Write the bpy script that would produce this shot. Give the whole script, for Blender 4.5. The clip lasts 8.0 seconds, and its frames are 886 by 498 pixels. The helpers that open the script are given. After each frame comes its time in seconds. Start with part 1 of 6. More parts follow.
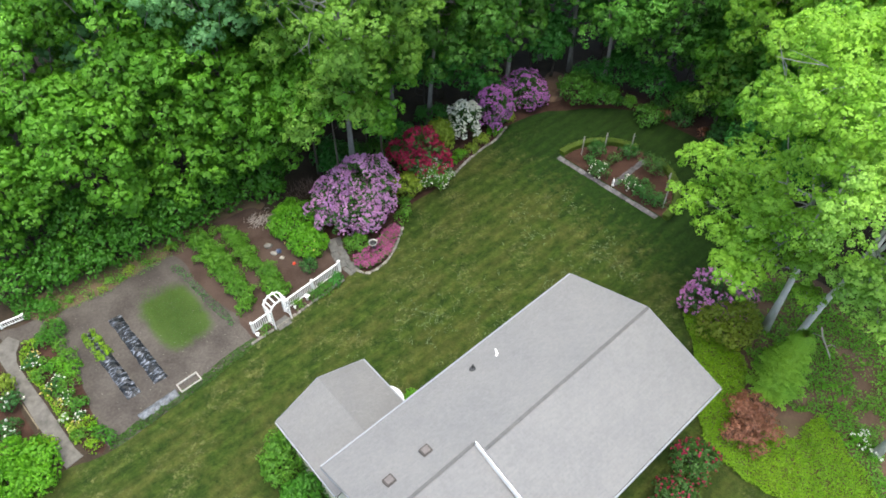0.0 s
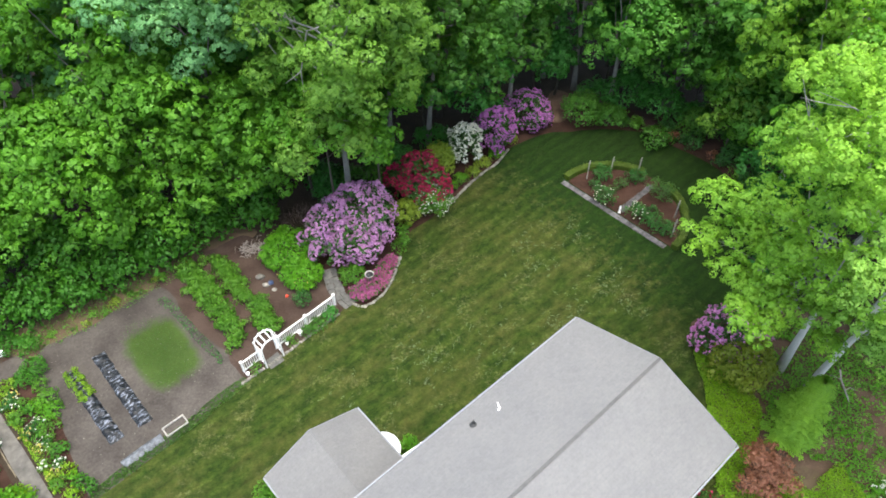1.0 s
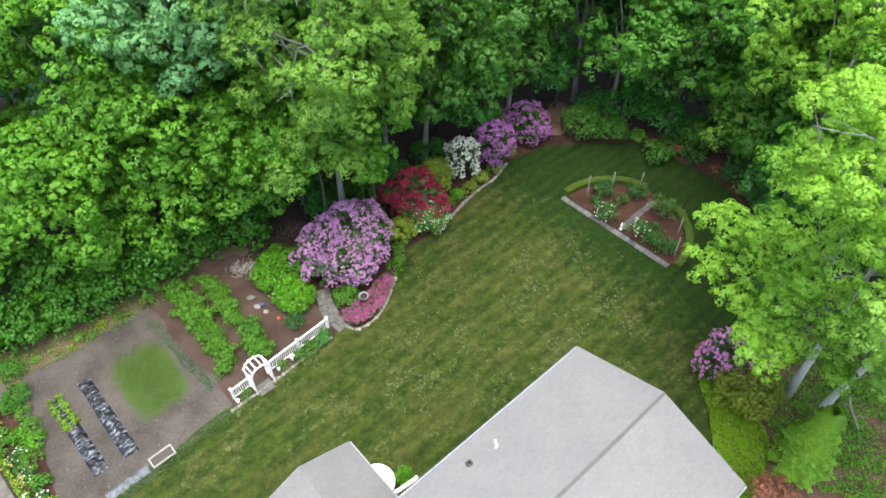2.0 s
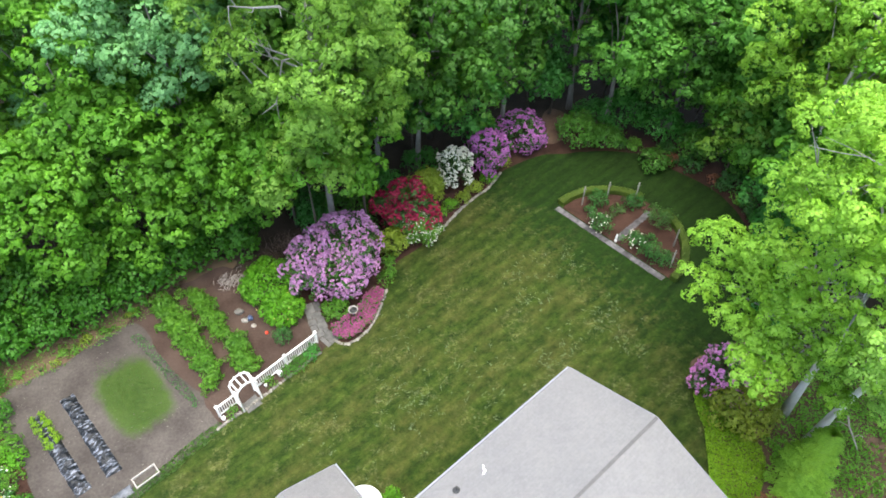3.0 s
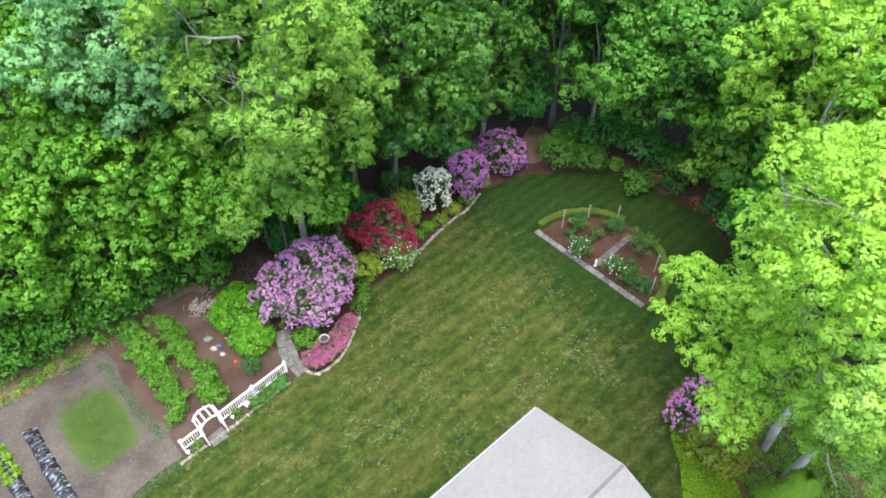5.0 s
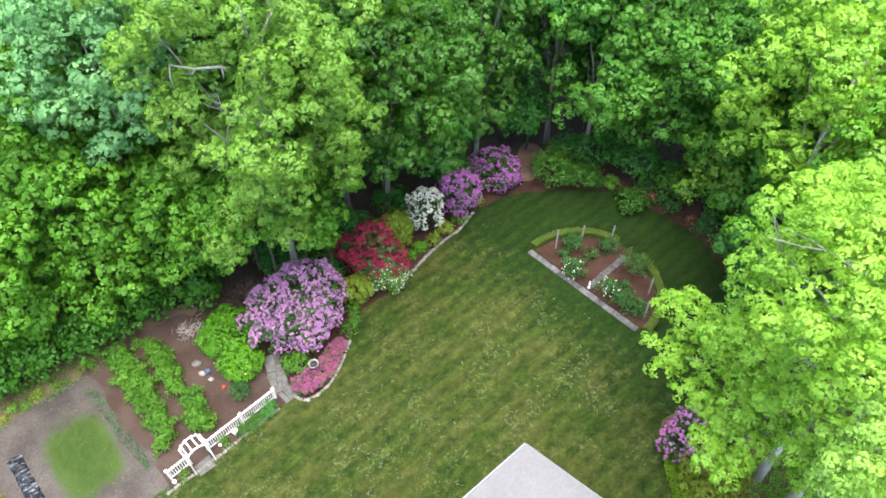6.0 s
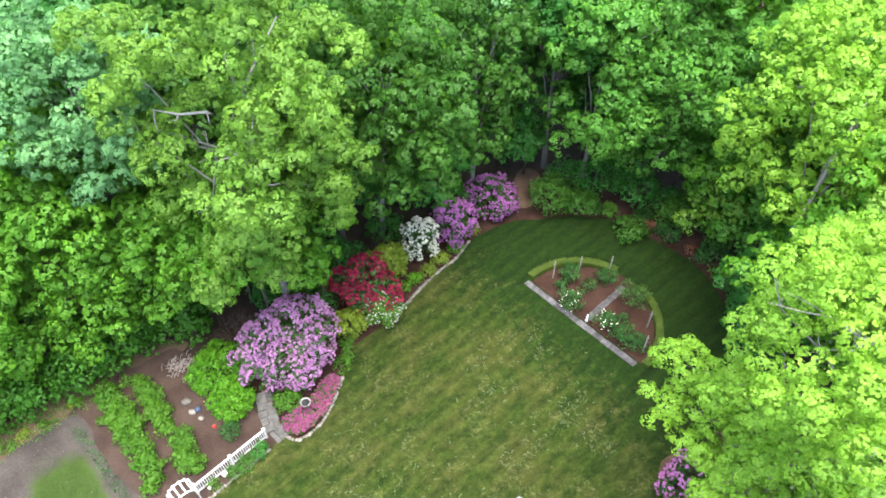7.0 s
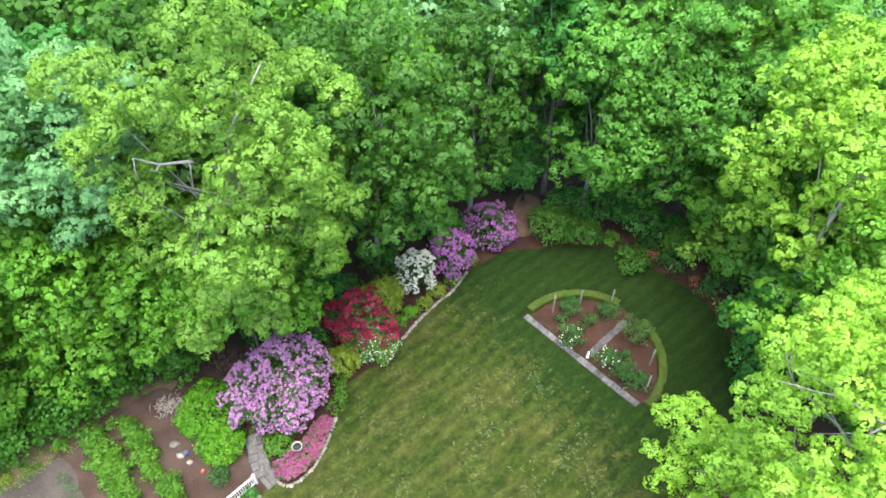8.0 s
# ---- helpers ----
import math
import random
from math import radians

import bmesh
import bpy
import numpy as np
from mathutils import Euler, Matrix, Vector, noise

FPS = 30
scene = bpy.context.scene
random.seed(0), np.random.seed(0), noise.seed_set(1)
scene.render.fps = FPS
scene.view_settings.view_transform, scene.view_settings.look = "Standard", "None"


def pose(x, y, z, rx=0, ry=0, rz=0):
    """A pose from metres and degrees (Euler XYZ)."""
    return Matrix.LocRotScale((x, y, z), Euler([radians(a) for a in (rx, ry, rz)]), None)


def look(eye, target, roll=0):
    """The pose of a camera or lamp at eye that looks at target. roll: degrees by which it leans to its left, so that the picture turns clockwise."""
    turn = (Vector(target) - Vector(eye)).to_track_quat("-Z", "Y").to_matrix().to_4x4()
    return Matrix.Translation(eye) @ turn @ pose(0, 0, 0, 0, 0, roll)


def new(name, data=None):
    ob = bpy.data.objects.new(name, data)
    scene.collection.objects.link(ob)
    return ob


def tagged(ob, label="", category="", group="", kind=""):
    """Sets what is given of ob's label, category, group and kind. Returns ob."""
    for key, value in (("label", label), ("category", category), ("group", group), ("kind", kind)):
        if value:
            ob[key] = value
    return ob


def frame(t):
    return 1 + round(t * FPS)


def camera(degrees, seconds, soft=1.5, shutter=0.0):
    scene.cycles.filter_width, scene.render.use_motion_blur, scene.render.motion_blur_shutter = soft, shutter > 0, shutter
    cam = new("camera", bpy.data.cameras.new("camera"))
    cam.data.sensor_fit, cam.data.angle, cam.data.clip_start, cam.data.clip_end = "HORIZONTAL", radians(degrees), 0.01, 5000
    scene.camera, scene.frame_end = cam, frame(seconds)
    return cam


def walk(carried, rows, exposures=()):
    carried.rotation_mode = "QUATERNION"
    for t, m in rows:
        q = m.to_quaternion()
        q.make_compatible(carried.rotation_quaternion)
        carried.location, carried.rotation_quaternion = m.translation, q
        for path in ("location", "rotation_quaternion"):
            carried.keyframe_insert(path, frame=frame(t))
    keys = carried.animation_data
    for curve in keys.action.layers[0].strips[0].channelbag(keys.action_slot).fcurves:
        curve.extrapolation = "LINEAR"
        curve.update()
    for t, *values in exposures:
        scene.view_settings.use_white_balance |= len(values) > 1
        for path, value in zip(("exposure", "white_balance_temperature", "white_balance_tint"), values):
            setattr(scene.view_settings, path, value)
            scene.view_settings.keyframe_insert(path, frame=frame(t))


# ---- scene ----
cam = camera(65.3, 8.0, soft=1.72)
PATH = [
    (0, (0.201, 0.3, 33.181), (0.185, 1.627, 31.685), -0.5),
    (0.5, (0.227, 1.73, 33.157), (0.209, 3.057, 31.661), -0.5),
    (1, (0.237, 3.003, 33.11), (0.22, 4.329, 31.613), -0.4),
    (1.5, (0.301, 3.985, 33.069), (0.284, 5.31, 31.571), -0.5),
    (3, (0.964, 5.864, 33.014), (0.946, 7.186, 31.513), -0.5),
    (3.5, (1.328, 6.329, 33.012), (1.309, 7.649, 31.51), -0.5),
    (4, (1.719, 6.717, 33.03), (1.699, 8.038, 31.529), -0.5),
    (4.5, (2.172, 7.127, 33.169), (2.151, 8.449, 31.668), -0.5),
    (6, (3.009, 9.124, 34.025), (2.988, 10.438, 32.517), -0.4),
    (6.5, (3.217, 10.043, 34.357), (3.194, 11.357, 32.85), -0.6),
    (7, (3.366, 11.088, 34.732), (3.342, 12.403, 33.225), -0.6),
    (7.5, (3.567, 12.253, 35.052), (3.537, 13.567, 33.544), -0.8),
    (8, (3.702, 13.508, 35.215), (3.671, 14.819, 33.706), -0.9),
]
walk(cam, [(t, look(eye, target, roll)) for t, eye, target, roll in PATH], exposures=[(0.0, 1.62, 6540, 3.2), (1.5, 1.80, 6540, 4.2), (3.0, 1.95, 6510, 5.3), (8.0, 2.27, 6420, 8.2)])

# ---- light ----
world = bpy.data.worlds.new("sky")
scene.world = world
world.use_nodes = True
wn = world.node_tree
sky = wn.nodes.new("ShaderNodeTexSky")
sky.sky_type = 'NISHITA'
sky.sun_disc = False
sky.sun_elevation = radians(82)
sky.sun_rotation = radians(165)
sky.air_density = 1.0
sky.dust_density = 4.0
sky.ozone_density = 1.0
wn.nodes["Background"].inputs["Strength"].default_value = 0.145
wn.links.new(sky.outputs["Color"], wn.nodes["Background"].inputs["Color"])
sun = new("sun", bpy.data.lights.new("sun", "SUN"))
sun.data.energy = 1.35
sun.data.angle = radians(60)
sun.data.color = (1.0, 0.96, 0.9)
sun.matrix_world = look((0, 0, 0), (-0.03, 0.11, -0.99))


# ---- node helpers ----
def material(name):
    m = bpy.data.materials.new(name)
    m.use_nodes = True
    nt = m.node_tree
    bsdf = nt.nodes["Principled BSDF"]
    return m, nt, bsdf


def node(nt, kind, **sets):
    n = nt.nodes.new(kind)
    for key, value in sets.items():
        n.inputs[key].default_value = value
    return n


def coords(nt, scale=(1, 1, 1), turn=0.0):
    """World places, turned about z and then stretched."""
    vec = nt.nodes.new("ShaderNodeNewGeometry").outputs["Position"]
    for step in (dict(Rotation=(0, 0, turn)), dict(Scale=scale)):
        mp = node(nt, "ShaderNodeMapping", **step)
        nt.links.new(vec, mp.inputs["Vector"])
        vec = mp.outputs["Vector"]
    return vec


def noise_tex(nt, vec, scale, detail=4.0, rough=0.6):
    n = node(nt, "ShaderNodeTexNoise", Scale=scale, Detail=detail, Roughness=rough)
    nt.links.new(vec, n.inputs["Vector"])
    return n.outputs["Fac"]


def ramp(nt, fac, *stops):
    r = nt.nodes.new("ShaderNodeValToRGB")
    e = r.color_ramp.elements
    while len(e) < len(stops):
        e.new(0.5)
    for el, (pos, col) in zip(e, stops):
        el.position, el.color = pos, (*col, 1)
    nt.links.new(fac, r.inputs["Fac"])
    return r.outputs["Color"]


def mix(nt, fac, a, b, mode='MIX'):
    m = nt.nodes.new("ShaderNodeMix")
    m.data_type, m.blend_type = 'RGBA', mode
    for sock, v in ((m.inputs[0], fac), (m.inputs[6], a), (m.inputs[7], b)):
        if isinstance(v, (int, float)):
            sock.default_value = v
        elif isinstance(v, tuple):
            sock.default_value = (*v, 1)
        else:
            nt.links.new(v, sock)
    return m.outputs[2]


def bump(nt, bsdf, height, strength=0.5, distance=0.05):
    b = node(nt, "ShaderNodeBump", Strength=strength, Distance=distance)
    nt.links.new(height, b.inputs["Height"])
    nt.links.new(b.outputs["Normal"], bsdf.inputs["Normal"])


LEAF_TONE = (0.81, 0.985, 0.90)


def leaf_material(name, dark, mid, light, trans=0.36, rough=0.5, patch=0.5):
    """Leaves: every leaf its own tint, patches of older and younger growth, light passing through."""
    m, nt, bsdf = material(name)
    geo = nt.nodes.new("ShaderNodeNewGeometry")
    dark = tuple(a * 0.3 + b * 0.7 for a, b in zip(dark, mid))
    light = tuple(a * 0.3 + b * 0.7 for a, b in zip(light, mid))
    col = ramp(nt, geo.outputs["Random Per Island"], (0.0, dark), (0.5, mid), (1.0, light))
    vec = coords(nt)
    big = ramp(nt, noise_tex(nt, vec, 0.45, 2.0), (0.35, (0.78, 0.86, 0.9)), (0.65, (1.2, 1.12, 0.95)))
    col = mix(nt, patch, col, mix(nt, 1.0, col, big, 'MULTIPLY'))
    col = mix(nt, 1.0, col, LEAF_TONE if mid[1] > 1.05 * mid[0] else (0.9, 0.9, 0.9), 'MULTIPLY')
    fine = noise_tex(nt, vec, 19.0, 3.0, 0.65)
    col = mix(nt, 1.0, col, ramp(nt, fine, (0.34, (0.66, 0.72, 0.74)), (0.66, (1.34, 1.27, 1.26))), 'MULTIPLY')
    bump(nt, bsdf, fine, 0.5, 0.04)
    nt.links.new(col, bsdf.inputs["Base Color"])
    bsdf.inputs["Roughness"].default_value = rough
    bsdf.inputs["Specular IOR Level"].default_value = 0.35
    tr = nt.nodes.new("ShaderNodeBsdfTranslucent")
    nt.links.new(mix(nt, 1.0, col, (1.15, 1.25, 0.75), 'MULTIPLY'), tr.inputs["Color"])
    ms = node(nt, "ShaderNodeMixShader", Fac=trans)
    nt.links.new(bsdf.outputs[0], ms.inputs[1])
    nt.links.new(tr.outputs[0], ms.inputs[2])
    nt.links.new(ms.outputs[0], nt.nodes["Material Output"].inputs["Surface"])
    return m


def ground_material(name, a, b, c, fine=14.0, coarse=0.8, rough=0.95, relief=0.6, distance=0.05):
    """Loose ground: three tones mixed at two scales, with crumbs in relief."""
    m, nt, bsdf = material(name)
    vec = coords(nt)
    n1, n2 = noise_tex(nt, vec, fine, 6.0, 0.7), noise_tex(nt, vec, coarse, 4.0)
    col = mix(nt, ramp(nt, n2, (0.35, (0, 0, 0)), (0.65, (1, 1, 1))), ramp(nt, n1, (0.3, a), (0.7, b)), ramp(nt, n1, (0.3, b), (0.75, c)))
    nt.links.new(col, bsdf.inputs["Base Color"])
    bsdf.inputs["Roughness"].default_value = rough
    bsdf.inputs["Specular IOR Level"].default_value = 0.2
    bump(nt, bsdf, n1, relief, distance)
    return m


def plain_material(name, col, vary=0.12, scale=6.0, rough=0.6, metal=0.0, relief=0.15, spec=0.5, each=0.0):
    """A painted or cast surface with slight dirt and unevenness."""
    m, nt, bsdf = material(name)
    vec = coords(nt)
    n = noise_tex(nt, vec, scale, 5.0, 0.65)
    lo = tuple(v * (1 - vary) for v in col)
    hi = tuple(min(1.0, v * (1 + vary)) for v in col)
    col = ramp(nt, n, (0.3, lo), (0.7, hi))
    if each:
        info = nt.nodes.new("ShaderNodeObjectInfo")
        col = mix(nt, 1.0, col, ramp(nt, info.outputs["Random"], (0.0, (1 - each,) * 3), (1.0, (1 + each,) * 3)), 'MULTIPLY')
    nt.links.new(col, bsdf.inputs["Base Color"])
    bsdf.inputs["Roughness"].default_value = rough
    bsdf.inputs["Metallic"].default_value = metal
    bsdf.inputs["Specular IOR Level"].default_value = spec
    bump(nt, bsdf, noise_tex(nt, vec, scale * 6, 3.0), relief, 0.01)
    return m


HOUSE_TURN = radians(42.0)


def lawn_material():
    m, nt, bsdf = material("lawn_grass")
    vec = coords(nt)
    fine = noise_tex(nt, vec, 16.0, 6.0, 0.8)
    mid = noise_tex(nt, vec, 1.7, 6.0, 0.72)
    streak = noise_tex(nt, coords(nt, (0.45, 1.7, 1.0), -HOUSE_TURN), 1.0, 6.0, 0.68)
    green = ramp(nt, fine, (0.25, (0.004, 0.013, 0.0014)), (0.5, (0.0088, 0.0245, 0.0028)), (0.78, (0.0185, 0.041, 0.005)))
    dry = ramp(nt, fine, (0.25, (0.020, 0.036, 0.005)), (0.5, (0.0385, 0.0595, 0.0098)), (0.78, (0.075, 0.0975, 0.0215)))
    # near lawn has dried out; lush far end has tree shade painted in
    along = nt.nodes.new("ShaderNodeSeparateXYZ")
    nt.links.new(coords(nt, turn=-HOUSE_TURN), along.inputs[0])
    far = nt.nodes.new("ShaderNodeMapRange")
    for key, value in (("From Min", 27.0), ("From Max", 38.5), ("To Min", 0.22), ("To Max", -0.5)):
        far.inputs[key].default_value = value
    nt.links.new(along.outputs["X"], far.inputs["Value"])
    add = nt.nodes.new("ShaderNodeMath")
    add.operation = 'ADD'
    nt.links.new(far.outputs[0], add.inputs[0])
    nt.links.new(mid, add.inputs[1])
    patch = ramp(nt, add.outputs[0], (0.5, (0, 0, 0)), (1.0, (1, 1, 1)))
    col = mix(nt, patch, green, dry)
    col = mix(nt, 1.0, col, ramp(nt, streak, (0.32, (0.66, 0.72, 0.64)), (0.68, (1.36, 1.28, 1.3))), 'MULTIPLY')
    col = mix(nt, 1.0, col, ramp(nt, noise_tex(nt, coords(nt, (0.7, 1.2, 1.0), -HOUSE_TURN), 3.0, 8.0, 0.76), (0.34, (0.58, 0.64, 0.54)), (0.66, (1.5, 1.42, 1.4))), 'MULTIPLY')
    wisp = mix(nt, 1.0, ramp(nt, noise_tex(nt, vec, 4.0, 9.0, 0.88), (0.5, (0, 0, 0)), (0.63, (0.8, 0.8, 0.8))), ramp(nt, noise_tex(nt, vec, 0.5, 4.0, 0.65), (0.51, (0, 0, 0)), (0.62, (1, 1, 1))), 'MULTIPLY')
    tan = ramp(nt, noise_tex(nt, coords(nt, (0.7, 1.3, 1.0), -HOUSE_TURN), 0.35, 5.0, 0.6), (0.43, (0, 0, 0)), (0.58, (0.72, 0.72, 0.72)))
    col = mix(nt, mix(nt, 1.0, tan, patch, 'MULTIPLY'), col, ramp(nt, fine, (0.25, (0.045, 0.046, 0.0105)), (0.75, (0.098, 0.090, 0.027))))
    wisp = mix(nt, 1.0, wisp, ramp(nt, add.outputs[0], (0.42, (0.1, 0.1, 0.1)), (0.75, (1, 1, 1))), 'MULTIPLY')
    col = mix(nt, wisp, col, (0.140, 0.142, 0.058))
    stripes = nt.nodes.new("ShaderNodeTexWave")
    stripes.wave_type, stripes.bands_direction = 'BANDS', 'Y'
    for key, value in (("Scale", 0.36), ("Distortion", 3.5), ("Detail", 2.0), ("Detail Scale", 0.6)):
        stripes.inputs[key].default_value = value
    nt.links.new(coords(nt, turn=-HOUSE_TURN), stripes.inputs["Vector"])
    col = mix(nt, 1.0, col, ramp(nt, stripes.outputs["Fac"], (0.2, (0.87, 0.89, 0.88)), (0.8, (1.15, 1.11, 1.08))), 'MULTIPLY')
    nt.links.new(col, bsdf.inputs["Base Color"])
    bsdf.inputs["Roughness"].default_value = 0.9
    bsdf.inputs["Specular IOR Level"].default_value = 0.15
    bump(nt, bsdf, fine, 0.9, 0.05)
    return m


def shingle_material(name, tone):
    """Asphalt shingles: staggered tabs in courses, mineral grit and streaks of weather."""
    m, nt, bsdf = material(name)
    tc = nt.nodes.new("ShaderNodeTexCoord")
    br = nt.nodes.new("ShaderNodeTexBrick")
    for key, value in (("Scale", 1.0), ("Brick Width", 0.33), ("Row Height", 0.14), ("Mortar Size", 0.006), ("Mortar Smooth", 0.4), ("Bias", 0.0)):
        br.inputs[key].default_value = value
    br.inputs["Color1"].default_value = (*(v * 0.97 for v in tone), 1)
    br.inputs["Color2"].default_value = (*(v * 1.03 for v in tone), 1)
    br.inputs["Mortar"].default_value = (*(v * 0.88 for v in tone), 1)
    nt.links.new(tc.outputs["Object"], br.inputs["Vector"])
    vec = coords(nt)
    grit = noise_tex(nt, vec, 60.0, 4.0, 0.8)
    weather = noise_tex(nt, coords(nt, (0.5, 0.5, 0.5)), 1.1, 4.0, 0.6)
    col = mix(nt, 1.0, br.outputs["Color"], ramp(nt, grit, (0.3, (0.84, 0.84, 0.84)), (0.7, (1.12, 1.12, 1.12))), 'MULTIPLY')
    col = mix(nt, 1.0, col, ramp(nt, weather, (0.3, (0.92, 0.92, 0.93)), (0.7, (1.05, 1.04, 1.03))), 'MULTIPLY')
    col = mix(nt, 1.0, col, ramp(nt, noise_tex(nt, vec, 7.0, 6.0, 0.75), (0.32, (0.9, 0.9, 0.9)), (0.68, (1.1, 1.1, 1.09))), 'MULTIPLY')
    nt.links.new(col, bsdf.inputs["Base Color"])
    bsdf.inputs["Roughness"].default_value = 0.9
    bump(nt, bsdf, grit, 0.3, 0.01)
    return m


def plastic_material():
    """Black mulch film: wrinkled, glossy; pale streaks are soil dust and painted crease highlights."""
    m, nt, bsdf = material("black_film")
    vec = coords(nt)
    n = noise_tex(nt, coords(nt, (3.0, 1.2, 1.0), HOUSE_TURN), 2.6, 6.0, 0.7)
    bsdf.inputs["Specular IOR Level"].default_value = 0.3
    nt.links.new(ramp(nt, n, (0.46, (0.004, 0.005, 0.007)), (0.53, (0.020, 0.023, 0.029)), (0.62, (0.20, 0.22, 0.27))), bsdf.inputs["Base Color"])
    bsdf.inputs["Roughness"].default_value = 0.35
    bump(nt, bsdf, noise_tex(nt, vec, 5.0, 4.0), 1.0, 0.08)
    return m


def bark_material(name, a, b):
    m, nt, bsdf = material(name)
    vec = coords(nt, (1, 1, 0.25))
    n = noise_tex(nt, vec, 9.0, 6.0, 0.7)
    nt.links.new(ramp(nt, n, (0.3, a), (0.7, b)), bsdf.inputs["Base Color"])
    bsdf.inputs["Roughness"].default_value = 0.95
    bump(nt, bsdf, n, 0.8, 0.04)
    return m


LAWN = lawn_material()
LITTER = ground_material("leaf_litter", (0.016, 0.012, 0.008), (0.034, 0.025, 0.016), (0.060, 0.043, 0.030), 9.0, 0.7)
GRASS_AT, GRASS_TURN = (-15.95, 24.4), math.atan2(-4.2, 3.9)
SOIL = ground_material("garden_soil", (0.029, 0.0245, 0.022), (0.060, 0.0515, 0.045), (0.104, 0.092, 0.082), 7.0, 0.45)


def grow_grass(m):
    """Fine young grass greens one patch of the soil and thins out at its rim."""
    nt = m.node_tree
    bsdf = nt.nodes["Principled BSDF"]
    old = bsdf.inputs["Base Color"].links[0].from_socket
    move = nt.nodes.new("ShaderNodeVectorMath")
    move.operation = 'SUBTRACT'
    nt.links.new(coords(nt), move.inputs[0])
    move.inputs[1].default_value = (*GRASS_AT, 0.0)
    turn = nt.nodes.new("ShaderNodeVectorRotate")
    turn.rotation_type = 'Z_AXIS'
    turn.inputs["Angle"].default_value = -GRASS_TURN
    nt.links.new(move.outputs[0], turn.inputs["Vector"])
    size = nt.nodes.new("ShaderNodeVectorMath")
    size.operation = 'MULTIPLY'
    size.inputs[1].default_value = (1 / 2.45, 1 / 1.65, 0.0)
    nt.links.new(turn.outputs[0], size.inputs[0])
    square = nt.nodes.new("ShaderNodeVectorMath")
    square.operation = 'MULTIPLY'
    nt.links.new(size.outputs[0], square.inputs[0])
    nt.links.new(size.outputs[0], square.inputs[1])
    far = nt.nodes.new("ShaderNodeVectorMath")
    far.operation = 'LENGTH'
    nt.links.new(square.outputs[0], far.inputs[0])
    rim = nt.nodes.new("ShaderNodeMath")
    rim.operation = 'MULTIPLY_ADD'
    rim.inputs[1].default_value = 1.0
    nt.links.new(noise_tex(nt, coords(nt), 1.1, 6.0, 0.7), rim.inputs[0])
    nt.links.new(far.outputs["Value"], rim.inputs[2])
    half = nt.nodes.new("ShaderNodeMath")
    half.operation = 'MULTIPLY'
    half.inputs[1].default_value = 0.5
    nt.links.new(rim.outputs[0], half.inputs[0])
    grass = ramp(nt, noise_tex(nt, coords(nt), 9.0, 6.0, 0.7), (0.3, (0.024, 0.054, 0.005)), (0.7, (0.050, 0.090, 0.011)))
    nt.links.new(mix(nt, ramp(nt, half.outputs[0], (0.56, (0.85, 0.85, 0.85)), (0.80, (0, 0, 0))), old, grass), bsdf.inputs["Base Color"])


grow_grass(SOIL)
MULCH = ground_material("bark_mulch", (0.018, 0.009, 0.006), (0.040, 0.019, 0.013), (0.066, 0.036, 0.026), 16.0, 0.9)
EARTH = ground_material("bare_earth", (0.060, 0.036, 0.024), (0.105, 0.066, 0.044), (0.150, 0.105, 0.075), 8.0, 0.8)
GARDENBED = ground_material("garden_bed_soil", (0.027, 0.016, 0.012), (0.053, 0.034, 0.027), (0.082, 0.058, 0.045), 9.0, 0.6)
DRYGRASS = ground_material("dry_grass", (0.060, 0.038, 0.026), (0.118, 0.077, 0.050), (0.098, 0.090, 0.044), 10.0, 0.9)
FLAGSTONE = plain_material("flagstone", (0.076, 0.073, 0.078), 0.6, 4.0, 0.9, relief=0.4, each=0.4)
PATHSTONE = plain_material("path_stone", (0.098, 0.095, 0.088), 0.35, 4.0, 0.9, relief=0.4, each=0.2)
PALESTONE = plain_material("pale_stone", (0.185, 0.172, 0.150), 0.3, 4.0, 0.9, relief=0.5, each=0.35)
CONCRETE = plain_material("concrete", (0.098, 0.090, 0.080), 0.38, 2.2, 0.92, relief=0.3)
SHINGLE = shingle_material("grey_shingles", (0.160, 0.158, 0.160))
SHINGLE_WARM = shingle_material("weathered_shingles", (0.150, 0.147, 0.147))
RIDGE = plain_material("ridge_shingles", (0.090, 0.088, 0.088), 0.2, 8.0, 0.92)
WHITE = plain_material("white_paint", (0.80, 0.80, 0.79), 0.06, 3.0, 0.45)
# white trim painted grey to hold down its brightness in this light
TRIM = plain_material("dimmed_white_trim", (0.22, 0.23, 0.25), 0.08, 3.0, 0.6)
PALEBARK = bark_material("pale_limb_bark", (0.48, 0.47, 0.435), (0.68, 0.66, 0.615))
LIMBBARK = bark_material("grey_limb_bark", (0.20, 0.196, 0.186), (0.36, 0.352, 0.335))
BIRCHBARK = bark_material("white_birch_bark", (0.35, 0.34, 0.32), (0.62, 0.61, 0.59))
SIDING = plain_material("cream_siding", (0.62, 0.60, 0.52), 0.06, 2.0, 0.6)
STEEL = plain_material("weathered_steel", (0.05, 0.05, 0.05), 0.2, 7.0, 0.6, 0.2)
# vent body kept near black to stand for the shadow ring round its cap
VENT = plain_material("shadowed_brown_vent", (0.045, 0.038, 0.036), 0.2, 9.0, 0.7)
VENTCAP = plain_material("vent_cap", (0.115, 0.100, 0.098), 0.2, 9.0, 0.7)
WOOD = plain_material("weathered_wood", (0.304, 0.290, 0.264), 0.2, 9.0, 0.85, relief=0.5)
TIMBER = plain_material("straw_timber", (0.150, 0.122, 0.080), 0.3, 6.0, 0.9, relief=0.5)
FILM = plastic_material()
DUSTYFILM = plain_material("dusty_film", (0.085, 0.092, 0.105), 0.9, 4.0, 0.6, relief=0.9)
